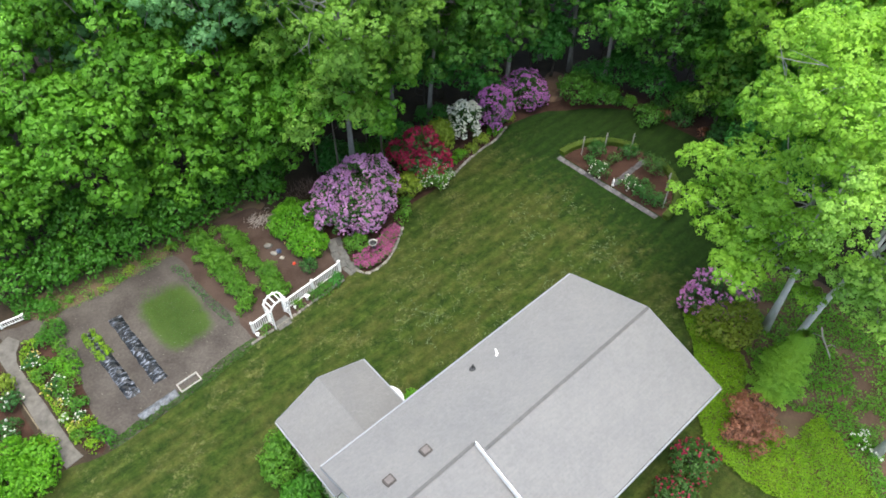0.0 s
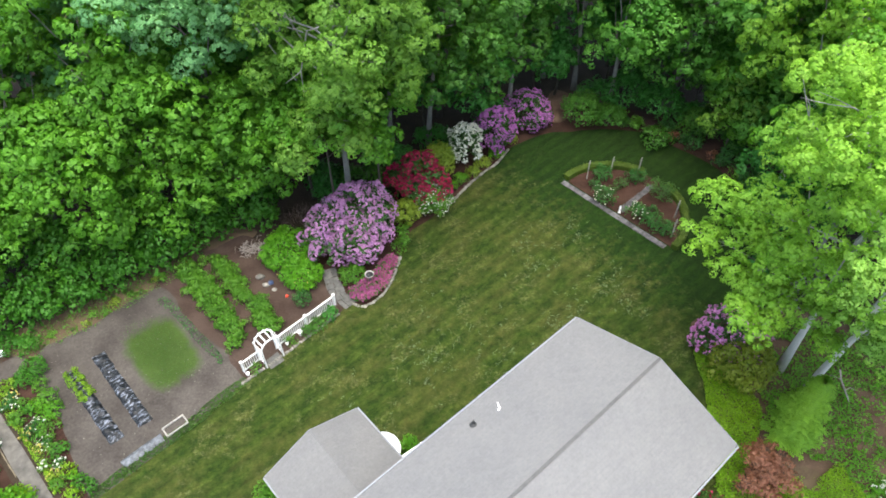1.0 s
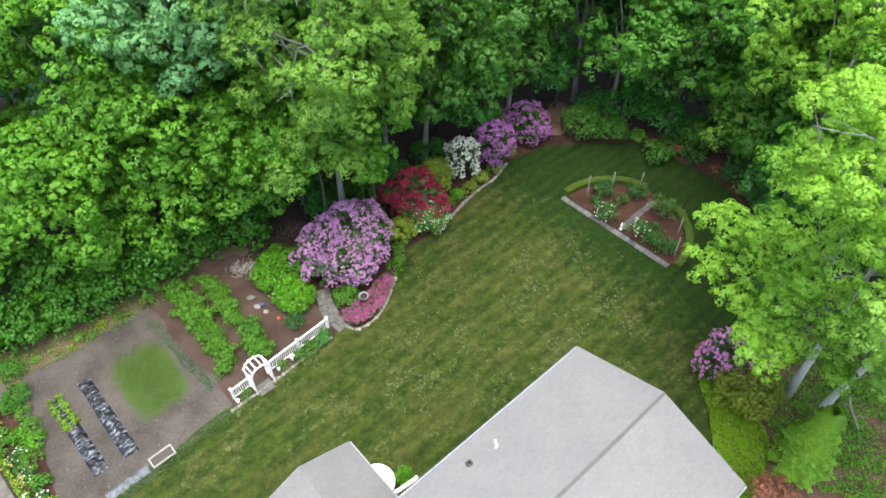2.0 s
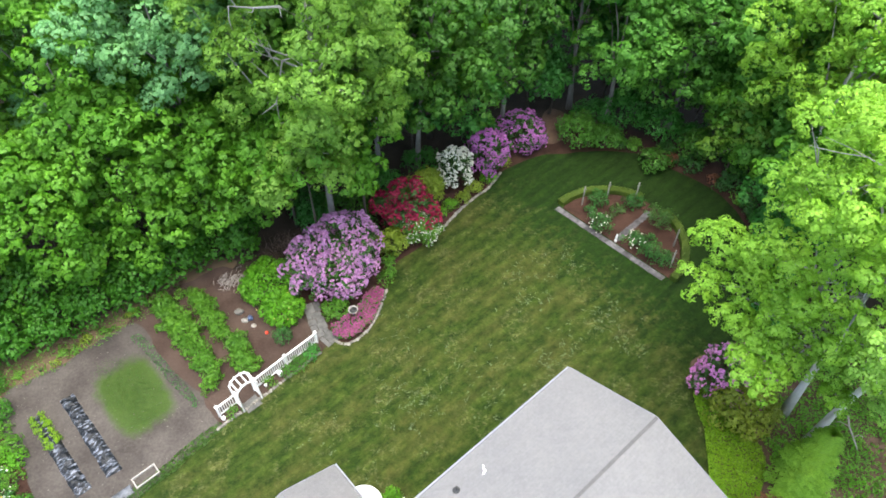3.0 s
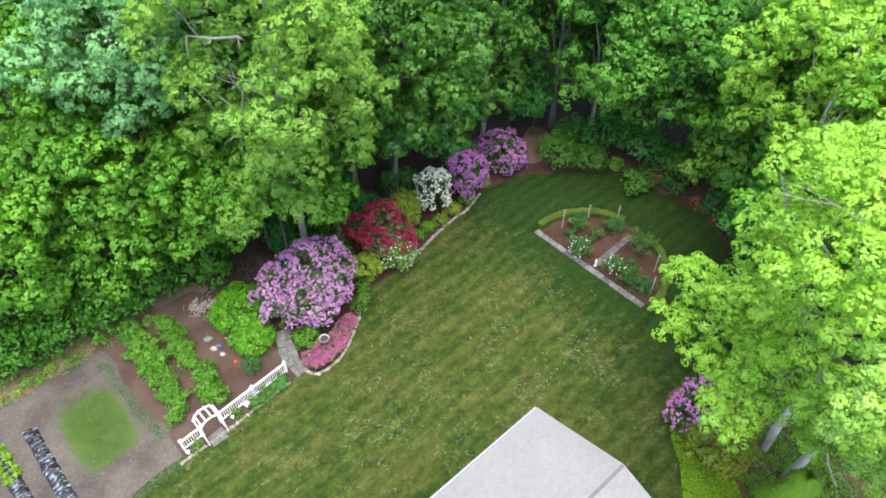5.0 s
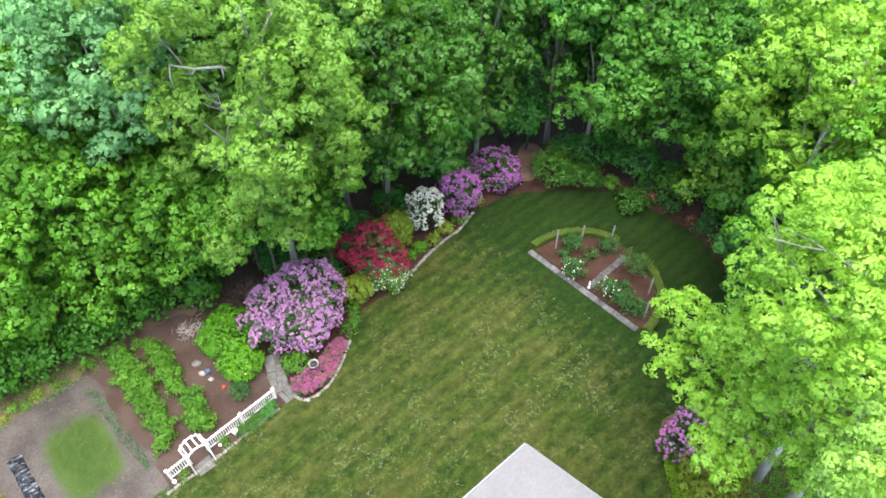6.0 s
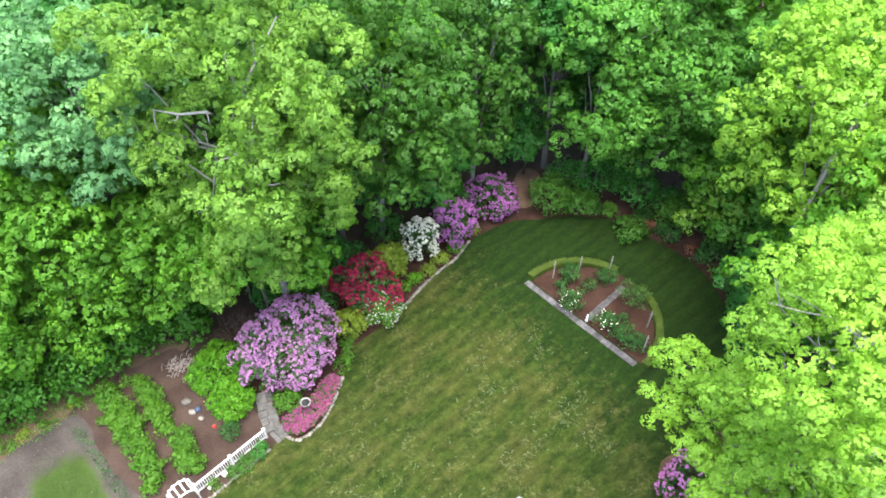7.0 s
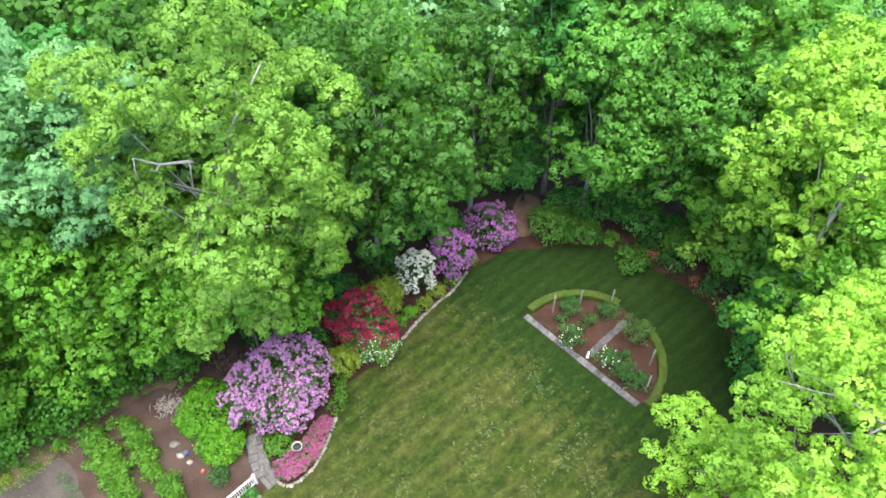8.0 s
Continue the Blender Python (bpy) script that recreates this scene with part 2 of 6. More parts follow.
BARK = bark_material("grey_bark", (0.13, 0.125, 0.12), (0.27, 0.26, 0.245))
DARKBARK = bark_material("dark_bark", (0.040, 0.033, 0.026), (0.099, 0.083, 0.066))
DEADWOOD = bark_material("bleached_twigs", (0.22, 0.19, 0.17), (0.38, 0.34, 0.31))

MAPLE = leaf_material("maple_leaves", (0.088, 0.215, 0.015), (0.135, 0.298, 0.022), (0.190, 0.375, 0.040))
LIME = leaf_material("young_maple_leaves", (0.122, 0.233, 0.024), (0.185, 0.313, 0.038), (0.260, 0.389, 0.072))
PALELIME = leaf_material("pale_maple_leaves", (0.244, 0.397, 0.062), (0.348, 0.506, 0.089), (0.470, 0.609, 0.162))
BRIGHT = leaf_material("bright_maple_leaves", (0.200, 0.355, 0.032), (0.291, 0.458, 0.045), (0.401, 0.554, 0.090))
OAK = leaf_material("wood_leaves", (0.047, 0.129, 0.013), (0.071, 0.177, 0.019), (0.103, 0.224, 0.031))
SPRING = leaf_material("fresh_wood_leaves", (0.080, 0.210, 0.026), (0.123, 0.292, 0.038), (0.180, 0.370, 0.062))
WOODWEED = leaf_material("woodland_weed_leaves", (0.085, 0.205, 0.018), (0.140, 0.285, 0.028), (0.215, 0.365, 0.050))
DEEP = leaf_material("deep_leaves", (0.042, 0.160, 0.024), (0.066, 0.225, 0.036), (0.100, 0.290, 0.056))
TEAL = leaf_material("bluish_leaves", (0.131, 0.284, 0.105), (0.206, 0.386, 0.158), (0.303, 0.483, 0.240))
WEED = leaf_material("weed_leaves", (0.041, 0.134, 0.011), (0.066, 0.192, 0.014), (0.103, 0.255, 0.024))
CROP = leaf_material("crop_leaves", (0.068, 0.162, 0.013), (0.105, 0.228, 0.019), (0.160, 0.295, 0.036))
FRESH = leaf_material("fresh_mound_leaves", (0.085, 0.225, 0.008), (0.125, 0.300, 0.012), (0.175, 0.360, 0.020))
OLIVE = leaf_material("olive_leaves", (0.163, 0.209, 0.020), (0.247, 0.298, 0.031), (0.350, 0.386, 0.061))
BRONZE = leaf_material("bronze_leaves", (0.165, 0.165, 0.022), (0.260, 0.275, 0.032), (0.350, 0.370, 0.050))
YELLOWGREEN = leaf_material("groundcover_leaves", (0.140, 0.248, 0.008), (0.205, 0.325, 0.011), (0.270, 0.405, 0.020))
JUNIPER = leaf_material("juniper_leaves", (0.226, 0.366, 0.039), (0.311, 0.476, 0.055), (0.403, 0.561, 0.091))
RHODO = leaf_material("rhododendron_leaves", (0.03, 0.075, 0.014), (0.05, 0.11, 0.02), (0.085, 0.15, 0.03), 0.2)
GREY = leaf_material("rose_leaves", (0.029, 0.097, 0.019), (0.049, 0.139, 0.029), (0.085, 0.189, 0.053))
HEDGE = leaf_material("boxwood_leaves", (0.070, 0.100, 0.014), (0.100, 0.135, 0.020), (0.140, 0.170, 0.035))
RUSSET = leaf_material("russet_leaves", (0.215, 0.073, 0.052), (0.310, 0.133, 0.082), (0.378, 0.206, 0.129))
LILAC = leaf_material("lilac_blossom", (0.409, 0.167, 0.418), (0.539, 0.270, 0.541), (0.670, 0.419, 0.655), 0.3, patch=0.2)
MAUVE = leaf_material("mauve_blossom", (0.540, 0.168, 0.506), (0.680, 0.276, 0.638), (0.799, 0.456, 0.770), 0.3, patch=0.2)
PURPLE = leaf_material("purple_blossom", (0.352, 0.096, 0.395), (0.456, 0.160, 0.496), (0.560, 0.264, 0.580), 0.3, patch=0.2)
CRIMSON = leaf_material("crimson_blossom", (0.232, 0.008, 0.041), (0.344, 0.016, 0.072), (0.455, 0.058, 0.134), 0.3, patch=0.2)
PINK = leaf_material("pink_blossom", (0.27, 0.05, 0.15), (0.37, 0.09, 0.23), (0.46, 0.19, 0.33), 0.3, patch=0.2)
IVORY = leaf_material("white_blossom", (0.66, 0.66, 0.62), (0.78, 0.78, 0.75), (0.85, 0.85, 0.84), 0.3, patch=0.1)
CLOVER = leaf_material("clover_heads", (0.074, 0.086, 0.043), (0.105, 0.119, 0.062), (0.155, 0.165, 0.099), 0.3, patch=0.1)
PATCHLEAF = leaf_material("young_grass_blades", (0.029, 0.069, 0.004), (0.039, 0.085, 0.007), (0.051, 0.101, 0.011), 0.3)
YELLOWBLOOM = leaf_material("yellow_blossom", (0.55, 0.45, 0.10), (0.60, 0.52, 0.16), (0.66, 0.60, 0.30), 0.3, patch=0.1)


# ---- mesh helpers ----
def part(name, bm, mat, parent=None, label=""):
    """Links a bmesh or a mesh as one object under a thing or part."""
    if isinstance(bm, bmesh.types.BMesh):
        me = bpy.data.meshes.new(name)
        bm.normal_update()
        bm.to_mesh(me)
        bm.free()
    else:
        me = bm
    if not me.materials:
        me.materials.append(mat)
    ob = new(name, me)
    ob.parent = parent
    return tagged(ob, label)


def thing(name, at, label, category, group="", kind="", turn=0.0):
    """An empty at the thing's base."""
    ob = new(name)
    ob.empty_display_size = 0.2
    ob.matrix_basis = Matrix.Translation(at) @ Matrix.Rotation(turn, 4, 'Z')
    return tagged(ob, label, category, group, kind)


def mesh_of(verts, faces, smooth=False):
    me = bpy.data.meshes.new("mesh")
    me.from_pydata([tuple(v) for v in verts], [], faces)
    if smooth:
        me.polygons.foreach_set("use_smooth", [True] * len(me.polygons))
    me.update()
    return me


def kites(P, N, size, rng, width=0.62, curl=0.12, along=None, round_to=None):
    """A mesh of small pointed leaves, one folded four-cornered face each. round_to: the ways to which their shading is rounded."""
    n = len(P)
    N = N / (np.linalg.norm(N, axis=1, keepdims=True) + 1e-9)
    T = rng.normal(size=(n, 3)) if along is None else along + rng.normal(size=(n, 3)) * 0.15
    T = T - N * (T * N).sum(1, keepdims=True)
    T /= np.linalg.norm(T, axis=1, keepdims=True) + 1e-9
    B = np.cross(N, T)
    s = (size * rng.uniform(0.65, 1.3, n))[:, None]
    V = np.empty((n, 4, 3))
    V[:, 0] = P - T * s * 0.5
    V[:, 3] = P + B * s * width * 0.5 + N * s * curl
    V[:, 2] = P + T * s * 0.5 - N * s * curl * 0.8
    V[:, 1] = P - B * s * width * 0.5 + N * s * curl
    me = bpy.data.meshes.new("leaves")
    me.vertices.add(4 * n)
    me.vertices.foreach_set("co", V.astype(np.float32).ravel())
    me.loops.add(4 * n)
    me.loops.foreach_set("vertex_index", np.arange(4 * n, dtype=np.int32))
    me.polygons.add(n)
    me.polygons.foreach_set("loop_start", np.arange(0, 4 * n, 4, dtype=np.int32))
    me.update(calc_edges=True)
    if round_to is not None:
        soft = round_to / (np.linalg.norm(round_to, axis=1, keepdims=True) + 1e-9)
        a = me.attributes.new("custom_normal", 'FLOAT_VECTOR', 'POINT')
        a.data.foreach_set("vector", np.repeat(soft, 4, axis=0).astype(np.float32).ravel())
    return me


def tube(points, radii, sides=7):
    """Vertices and faces of a tapered, bending round limb."""
    pts = [Vector(p) for p in points]
    verts, faces = [], []
    for i, p in enumerate(pts):
        d = (pts[min(i + 1, len(pts) - 1)] - pts[max(i - 1, 0)]).normalized()
        a = d.orthogonal().normalized() if abs(d.z) < 0.9 else Vector((1, 0, 0)).cross(d).normalized()
        b = d.cross(a)
        for k in range(sides):
            w = 2 * math.pi * k / sides
            verts.append(p + (a * math.cos(w) + b * math.sin(w)) * radii[i])
    for i in range(len(pts) - 1):
        for k in range(sides):
            q = (k + 1) % sides
            faces.append((i * sides + k, i * sides + q, (i + 1) * sides + q, (i + 1) * sides + k))
    faces.append(tuple(range(sides - 1, -1, -1)))
    faces.append(tuple(range((len(pts) - 1) * sides, len(pts) * sides)))
    return verts, faces


def box(bm, x0, y0, z0, x1, y1, z1, bevel=0.0):
    r = bmesh.ops.create_cube(bm, size=1.0)
    bmesh.ops.scale(bm, vec=(x1 - x0, y1 - y0, z1 - z0), verts=r["verts"])
    bmesh.ops.translate(bm, vec=((x0 + x1) / 2, (y0 + y1) / 2, (z0 + z1) / 2), verts=r["verts"])
    if bevel:
        edges = list({e for v in r["verts"] for e in v.link_edges})
        bmesh.ops.bevel(bm, geom=edges, offset=bevel, segments=2, affect='EDGES')
    return bm


def solid(outline, z0, z1):
    """A flat slab over an outline."""
    n = len(outline)
    verts = [(x, y, z1) for x, y in outline] + [(x, y, z0) for x, y in outline]
    faces = [tuple(range(n))] + [(i, i + n, (i + 1) % n + n, (i + 1) % n) for i in range(n)]
    bm = bmesh.new()
    vs = [bm.verts.new(v) for v in verts]
    for f in faces:
        bm.faces.new([vs[i] for i in f])
    bmesh.ops.triangulate(bm, faces=[f for f in bm.faces if len(f.verts) > 4])
    bmesh.ops.recalc_face_normals(bm, faces=bm.faces)
    return bm


def wavy(outline, step=0.5, wobble=0.08, seed=0, closed=True):
    """A finer outline through the given corners, softened and slightly uneven."""
    pts = [Vector((*p, 0)) for p in outline]
    n = len(pts)
    out = []
    for i in range(n if closed else n - 1):
        p0, p1, p2, p3 = (pts[(i + k) % n] if closed else pts[min(max(i + k, 0), n - 1)] for k in (-1, 0, 1, 2))
        m = max(1, int((p2 - p1).length / step))
        for j in range(m):
            t = j / m
            q = 0.5 * ((2 * p1) + (p2 - p0) * t + (2 * p0 - 5 * p1 + 4 * p2 - p3) * t * t + (3 * p1 - p0 - 3 * p2 + p3) * t ** 3)
            w = noise.noise_vector(q * 0.9 + Vector((seed * 7.1, 0, 3))) * wobble
            out.append((q.x + w.x, q.y + w.y))
    if not closed:
        out.append(outline[-1])
    return out


def scatter(outline, count, rng):
    """Even random points inside an outline."""
    o = np.array(outline)
    lo, hi = o.min(0), o.max(0)
    got = []
    x1, y1, x2, y2 = o[:, 0], o[:, 1], np.roll(o[:, 0], -1), np.roll(o[:, 1], -1)
    while len(got) < count:
        p = rng.uniform(lo, hi, (count, 2))
        hit = ((y1 > p[:, 1:2]) != (y2 > p[:, 1:2])) & (p[:, 0:1] < (x2 - x1) * (p[:, 1:2] - y1) / (y2 - y1 + 1e-12) + x1)
        got.extend(p[hit.sum(1) % 2 == 1])
    return np.array(got[:count])


def clumps(rng, centre, radii, count, low=-0.45, inner=0.15, rough=0.3):
    """Places and outward ways of leaf tufts over an uneven dome."""
    out = []
    shift = Vector(rng.uniform(-50, 50, 3))
    golden = math.pi * (3 - math.sqrt(5))
    for i in range(count):
        z = 1 - (1 - low) * (i + 0.5) / count
        a = golden * i + rng.normal() * 0.35
        z = min(1, max(low, z + rng.normal() * 0.05))
        r = math.sqrt(max(0, 1 - z * z))
        d = Vector((r * math.cos(a), r * math.sin(a), z))
        f = 0.88 + rough * noise.noise(d * 1.6 + shift) + rough * 0.5 * noise.noise(d * 3.7 + shift)
        if rng.random() < inner:
            f *= rng.uniform(0.55, 0.8)
        out.append((np.array(centre) + np.array(d) * f * np.array(radii), np.array(d)))
    return out


GOLDEN = math.pi * (3 - math.sqrt(5))


def boughs(rng, centre, radii, count, low, rough, bough, inner=0.2):
    """Boughs gathered on the domed ends of the limbs: the place, the outward way and the size of each."""
    out = []
    reach = bough * 2.1
    for c, d in clumps(rng, centre, radii, max(5, int(count / 6)), low, inner, rough):
        c = c + (c - np.array(centre)) * np.clip(rng.normal() * 0.12, -0.28, 0.1)
        ax = Vector(d * 0.5 + np.array((0, 0, 0.6))).normalized()
        turn = ax.to_track_quat('Z', 'Y')
        size = reach * rng.uniform(0.7, 1.25)
        n = max(3, int(6 * (size / reach) ** 2))
        for i in range(n):
            z = min(1, 1 - 0.95 * (i + 0.5) / n + rng.normal() * 0.05)
            w, r = GOLDEN * i + rng.normal() * 0.4, math.sqrt(max(0, 1 - z * z))
            e = np.array(turn @ Vector((r * math.cos(w), r * math.sin(w), z)))
            out.append((c + e * size * np.array((1, 1, 0.72)) * rng.uniform(0.72, 1.05), e * 0.7 + d * 0.3, bough * rng.uniform(0.6, 1.35)))
    return out


def bough_leaves(rng, heads, puff, leaf, cover, width=0.8):
    """Leaves of domed boughs, each heaped up of many small puffs, thick above and thin below."""
    P, N, S = [], [], []
    for c, d, b in heads:
        ax = d * 0.55 + np.array((0, 0, 0.72))
        ax /= np.linalg.norm(ax)
        side = np.cross(ax, (0.31, 0.95, 0.08))
        side /= np.linalg.norm(side)
        other = np.cross(ax, side)
        k = max(4, int(1.5 * (b / puff) ** 2))
        i = np.arange(k) + 0.5
        z = np.clip(1 - 1.2 * i / k + rng.normal(size=k) * 0.07, -0.4, 1)
        w = GOLDEN * i + rng.uniform(0, 6.283) + rng.normal(size=k) * 0.3
        r = np.sqrt(1 - z * z)
        way = ax * z[:, None] + side * (r * np.cos(w))[:, None] + other * (r * np.sin(w))[:, None]
        at = c + way * (b * rng.uniform(0.6, 1.0, k))[:, None] * np.array((1, 1, 0.8))
        p = puff * rng.uniform(0.6, 1.35, k)
        n = int(cover * math.pi * b * b / (leaf * leaf * width * 0.5))
        q = rng.choice(k, size=n, p=p * p / (p * p).sum())
        e = rng.normal(size=(n, 3))
        e /= np.linalg.norm(e, axis=1, keepdims=True)
        e += way[q] * 0.55 + np.array((0, 0, 0.4))
        e /= np.linalg.norm(e, axis=1, keepdims=True)
        P.append(at[q] + e * (p[q] * (1 - 0.22 * rng.random(n) ** 2))[:, None] * np.array((1, 1, 0.8)))
        up = np.array((0, 0, 0.15))
        N.append(e * 0.9 + up + rng.normal(size=(n, 3)) * 0.2)
        S.append(e * 0.45 + way[q] * 0.45 + up + rng.normal(size=(n, 3)) * 0.12)
    P, N, S = np.concatenate(P), np.concatenate(N), np.concatenate(S)
    return kites(P, N, np.full(len(P), leaf), rng, width=width, curl=0.07, round_to=S)


def tree(at, top, crown, bottom, leaf_mat, label, bark=BARK, seed=1, bough=1.05, puff=0.4, leaf=0.21, cover=2.0, trunk=0.2, lean=(0, 0), dens=1.0, limbs=7, rough=0.4, low=-0.7, lobes=(), gaps=(), bare=(), vase=0.0):
    """A broadleaf tree: tapered trunk, limbs reaching into the crown, and a crown of leafy boughs.
    lobes: boughs that hang out of the crown; gaps: hollows in it; bare: limbs that show in them; vase: how much it widens upwards."""
    rng = np.random.default_rng(seed)
    ob = thing("tree", (at[0], at[1], 0), label, "tree", "trees of the wood edge")
    rx, ry = crown if isinstance(crown, tuple) else (crown, crown)
    rz = (top - bottom) / 2
    mid = np.array((lean[0], lean[1], bottom + rz))
    h = bottom + rz * 1.3
    bend = rng.normal(size=2) * 0.15
    stem = []
    for i in range(7):
        f = i / 6
        stem.append(Vector((lean[0] * f ** 2.2 + bend[0] * math.sin(3 * f), lean[1] * f ** 2.2 + bend[1] * math.sin(2.4 * f), h * f - 0.1 * (i == 0))))
    part("trunk", mesh_of(*tube(stem, [trunk * (1.35 if i == 0 else 1 - 0.145 * i) for i in range(7)], 9), smooth=True), bark, ob)
    area = 4 * math.pi * (((rx * ry) ** 1.6 + 2 * ((rx + ry) / 2 * rz) ** 1.6) / 3) ** (1 / 1.6) * (1 - low) / 2
    count = max(7, int(area / (math.pi * bough * bough) * 1.0 * dens))
    heads = boughs(rng, mid, (max(0.5, rx - bough * 1.6), max(0.5, ry - bough * 1.6), max(0.5, rz - bough * 1.2)), count, low, rough, bough)
    for c, d, b in heads:
        c[:2] = mid[:2] + (c[:2] - mid[:2]) * (1 + vase * (c[2] - mid[2]) / rz)
    pale = LIMBBARK if leaf_mat in (LIME, BRIGHT, PALELIME) else bark
    # low side branches
    for x, y, z, r in lobes:
        heads += [(c, d, bough * rng.uniform(0.6, 1.2)) for c, d in clumps(rng, (x, y, z), (r * 0.65, r * 0.65, r * 0.4), max(4, int(3.6 * r * r)), -0.2, 0.2, 0.4)]
        end = Vector((x, y, z - 0.2))
        root = Vector((stem[3].x, stem[3].y, min(h * 0.6, z + 0.6)))
        part("limb", mesh_of(*tube([root, root.lerp(end, 0.4) + Vector((0, 0, 0.4)), root.lerp(end, 0.75) + Vector((0, 0, 0.2)), end], [0.05, 0.04, 0.03, 0.012], 6), smooth=True), pale, ob)
    # the crown opens round its bare limbs
    hollow = [(g[:3], g[3], 0.0) for g in gaps]
    for r, *line in bare:
        for p, q in zip(line, line[1:]):
            for f in (0.0, 0.34, 0.67):
                c = np.array(p) * (1 - f) + np.array(q) * f
                out = (c - mid) / (np.linalg.norm(c - mid) + 1e-9)
                hollow += [(c, 0.1, 0.7), (c + out * 0.9, 0.15, 0.7), (c + out * 1.7, 0.1, 0.7)]
    heads = [q for q in heads if all(math.dist(q[0], c) > r + k * q[2] for c, r, k in hollow)]
    part("crown", bough_leaves(rng, heads, puff, leaf, cover), leaf_mat, ob)
    picks = [k for k in rng.permutation(len(heads)) if math.hypot(heads[k][0][0] - mid[0], heads[k][0][1] - mid[1]) > 0.45 * rx][:limbs]
    r0 = min(0.075, trunk * 0.32)
    for k in picks:
        end = Vector(heads[k][0])
        out = math.hypot(end.x - mid[0], end.y - mid[1])
        f = (end.z - out * rng.uniform(0.1, 0.6)) / h
        f = 6 * (f if 0.25 < f < 0.8 else rng.uniform(0.3, 0.85))
        i = min(5, int(f))
        root = stem[i].lerp(stem[i + 1], f - i)
        knee = root.lerp(end, 0.45) + Vector((0, 0, 0.25)) + Vector(rng.normal(size=3) * 0.25)
        bend_b = knee.lerp(end, 0.55) + Vector(rng.normal(size=3) * 0.22)
        limb = part("limb", mesh_of(*tube([root, root.lerp(knee, 0.6) + Vector(rng.normal(size=3) * 0.1), knee, bend_b, end], [r0, r0 * 0.8, r0 * 0.65, r0 * 0.45, r0 * 0.15], 5), smooth=True), pale, ob)
        if limbs > 10:
            side = (end - root).cross(Vector((0, 0, 1))).normalized() * rng.choice((-1, 1))
            for start in (knee, bend_b):
                tip = start + side * rng.uniform(0.6, 1.3) + (end - root).normalized() * rng.uniform(0.3, 0.9) + Vector((0, 0, rng.uniform(-0.2, 0.4)))
                part("twig", mesh_of(*tube([start, start.lerp(tip, 0.5) + Vector(rng.normal(size=3) * 0.1), tip], [r0 * 0.4, r0 * 0.3, r0 * 0.1], 4), smooth=True), pale, limb)
    for r, *line in bare:
        pts = [Vector(q) for q in line]
        n = len(pts)
        limb = part("limb", mesh_of(*tube(pts, [r * (1 - 0.75 * i / (n - 1)) for i in range(n)], 7), smooth=True), pale, ob)
        for i in range(1, n):
            tip = pts[i] + (pts[i] - pts[i - 1]).normalized() * rng.uniform(0.4, 0.8) + Vector(rng.normal(size=3) * 0.4)
            part("twig", mesh_of(*tube([pts[i], pts[i].lerp(tip, 0.5) + Vector(rng.normal(size=3) * 0.08), tip], [r * 0.35, r * 0.25, r * 0.08], 5), smooth=True), pale, limb)
    return ob


def rosettes(rng, C, D, size, petals=6):
    """Flower trusses: rings of tilted petals round every centre."""
    n = len(C)
    D = D / (np.linalg.norm(D, axis=1, keepdims=True) + 1e-9)
    which = np.repeat(np.arange(n), petals)
    d = D[which] * 0.55 + rng.normal(size=(n * petals, 3)) * 0.6
    d /= np.linalg.norm(d, axis=1, keepdims=True)
    s = size * rng.uniform(0.75, 1.25, n)[which]
    return kites(C[which] + d * s[:, None] * 0.5, d + rng.normal(size=d.shape) * 0.25, s * 1.0, rng, width=0.95, curl=0.1)


def shrub(name, at, radii, height, leaf_mat, label, category="shrub", seed=1, tuft=0.4, per=60, leaf=0.12, bloom=None, blooms=0, bloom_size=0.16, dens=1.3, low=-0.15, rough=0.28, group="", base=0.0, lobes=()):
    """A bush: short stems, tufted foliage, and blossoms over it if it flowers."""
    rng = np.random.default_rng(seed)
    ob = thing(name, (at[0], at[1], base), label, category, group)
    rx, ry = radii if isinstance(radii, tuple) else (radii, radii)
    zc = height * 0.42
    rz = height - zc
    area = 2 * math.pi * ((rx * ry) + (rx + ry) / 2 * rz) * 1.1
    count = max(5, int(area / (math.pi * tuft * tuft) * dens))
    tufts = [] if lobes else clumps(rng, (0, 0, zc), (rx * 0.92, ry * 0.92, rz * 0.95), count, max(low, -0.9), 0.1, rough)
    for x, y, z, r in lobes:
        tufts += clumps(rng, (x, y, z), (r * 0.92, r * 0.92, r * 0.85), int(4 * r * r / (tuft * tuft) * dens * 0.8), max(low, -0.9), 0.1, rough)
    stems = [rng.integers(len(tufts)) for _ in range(4)]
    for k in stems[:3]:
        end = Vector(tufts[k][0])
        part("stem", mesh_of(*tube([(0.1 * end.x, 0.1 * end.y, -0.03), end * 0.45 + Vector((0, 0, 0.1)), end], [0.05, 0.035, 0.012], 5)), DARKBARK, ob)
    heads = [(c, d, tuft * rng.uniform(0.6, 1.3)) for c, d in tufts]
    part("foliage", bough_leaves(rng, heads, tuft * 0.42, leaf, per / 70), leaf_mat, ob)
    if bloom:
        pick = rng.integers(len(tufts), size=blooms)
        d = rng.normal(size=(blooms, 3))
        d /= np.linalg.norm(d, axis=1, keepdims=True)
        D = np.array([tufts[k][1] for k in pick])
        d = d * 0.8 + D * 0.9 + np.array((0, 0, 0.45))
        d /= np.linalg.norm(d, axis=1, keepdims=True)
        C = np.array([heads[k][0] for k in pick]) + d * np.array([[heads[k][2]] for k in pick]) * np.array((1, 1, 0.85)) * rng.uniform(1.0, 1.3, (blooms, 1))
        part("blossoms", rosettes(rng, C, d, bloom_size), bloom, ob)
    return ob


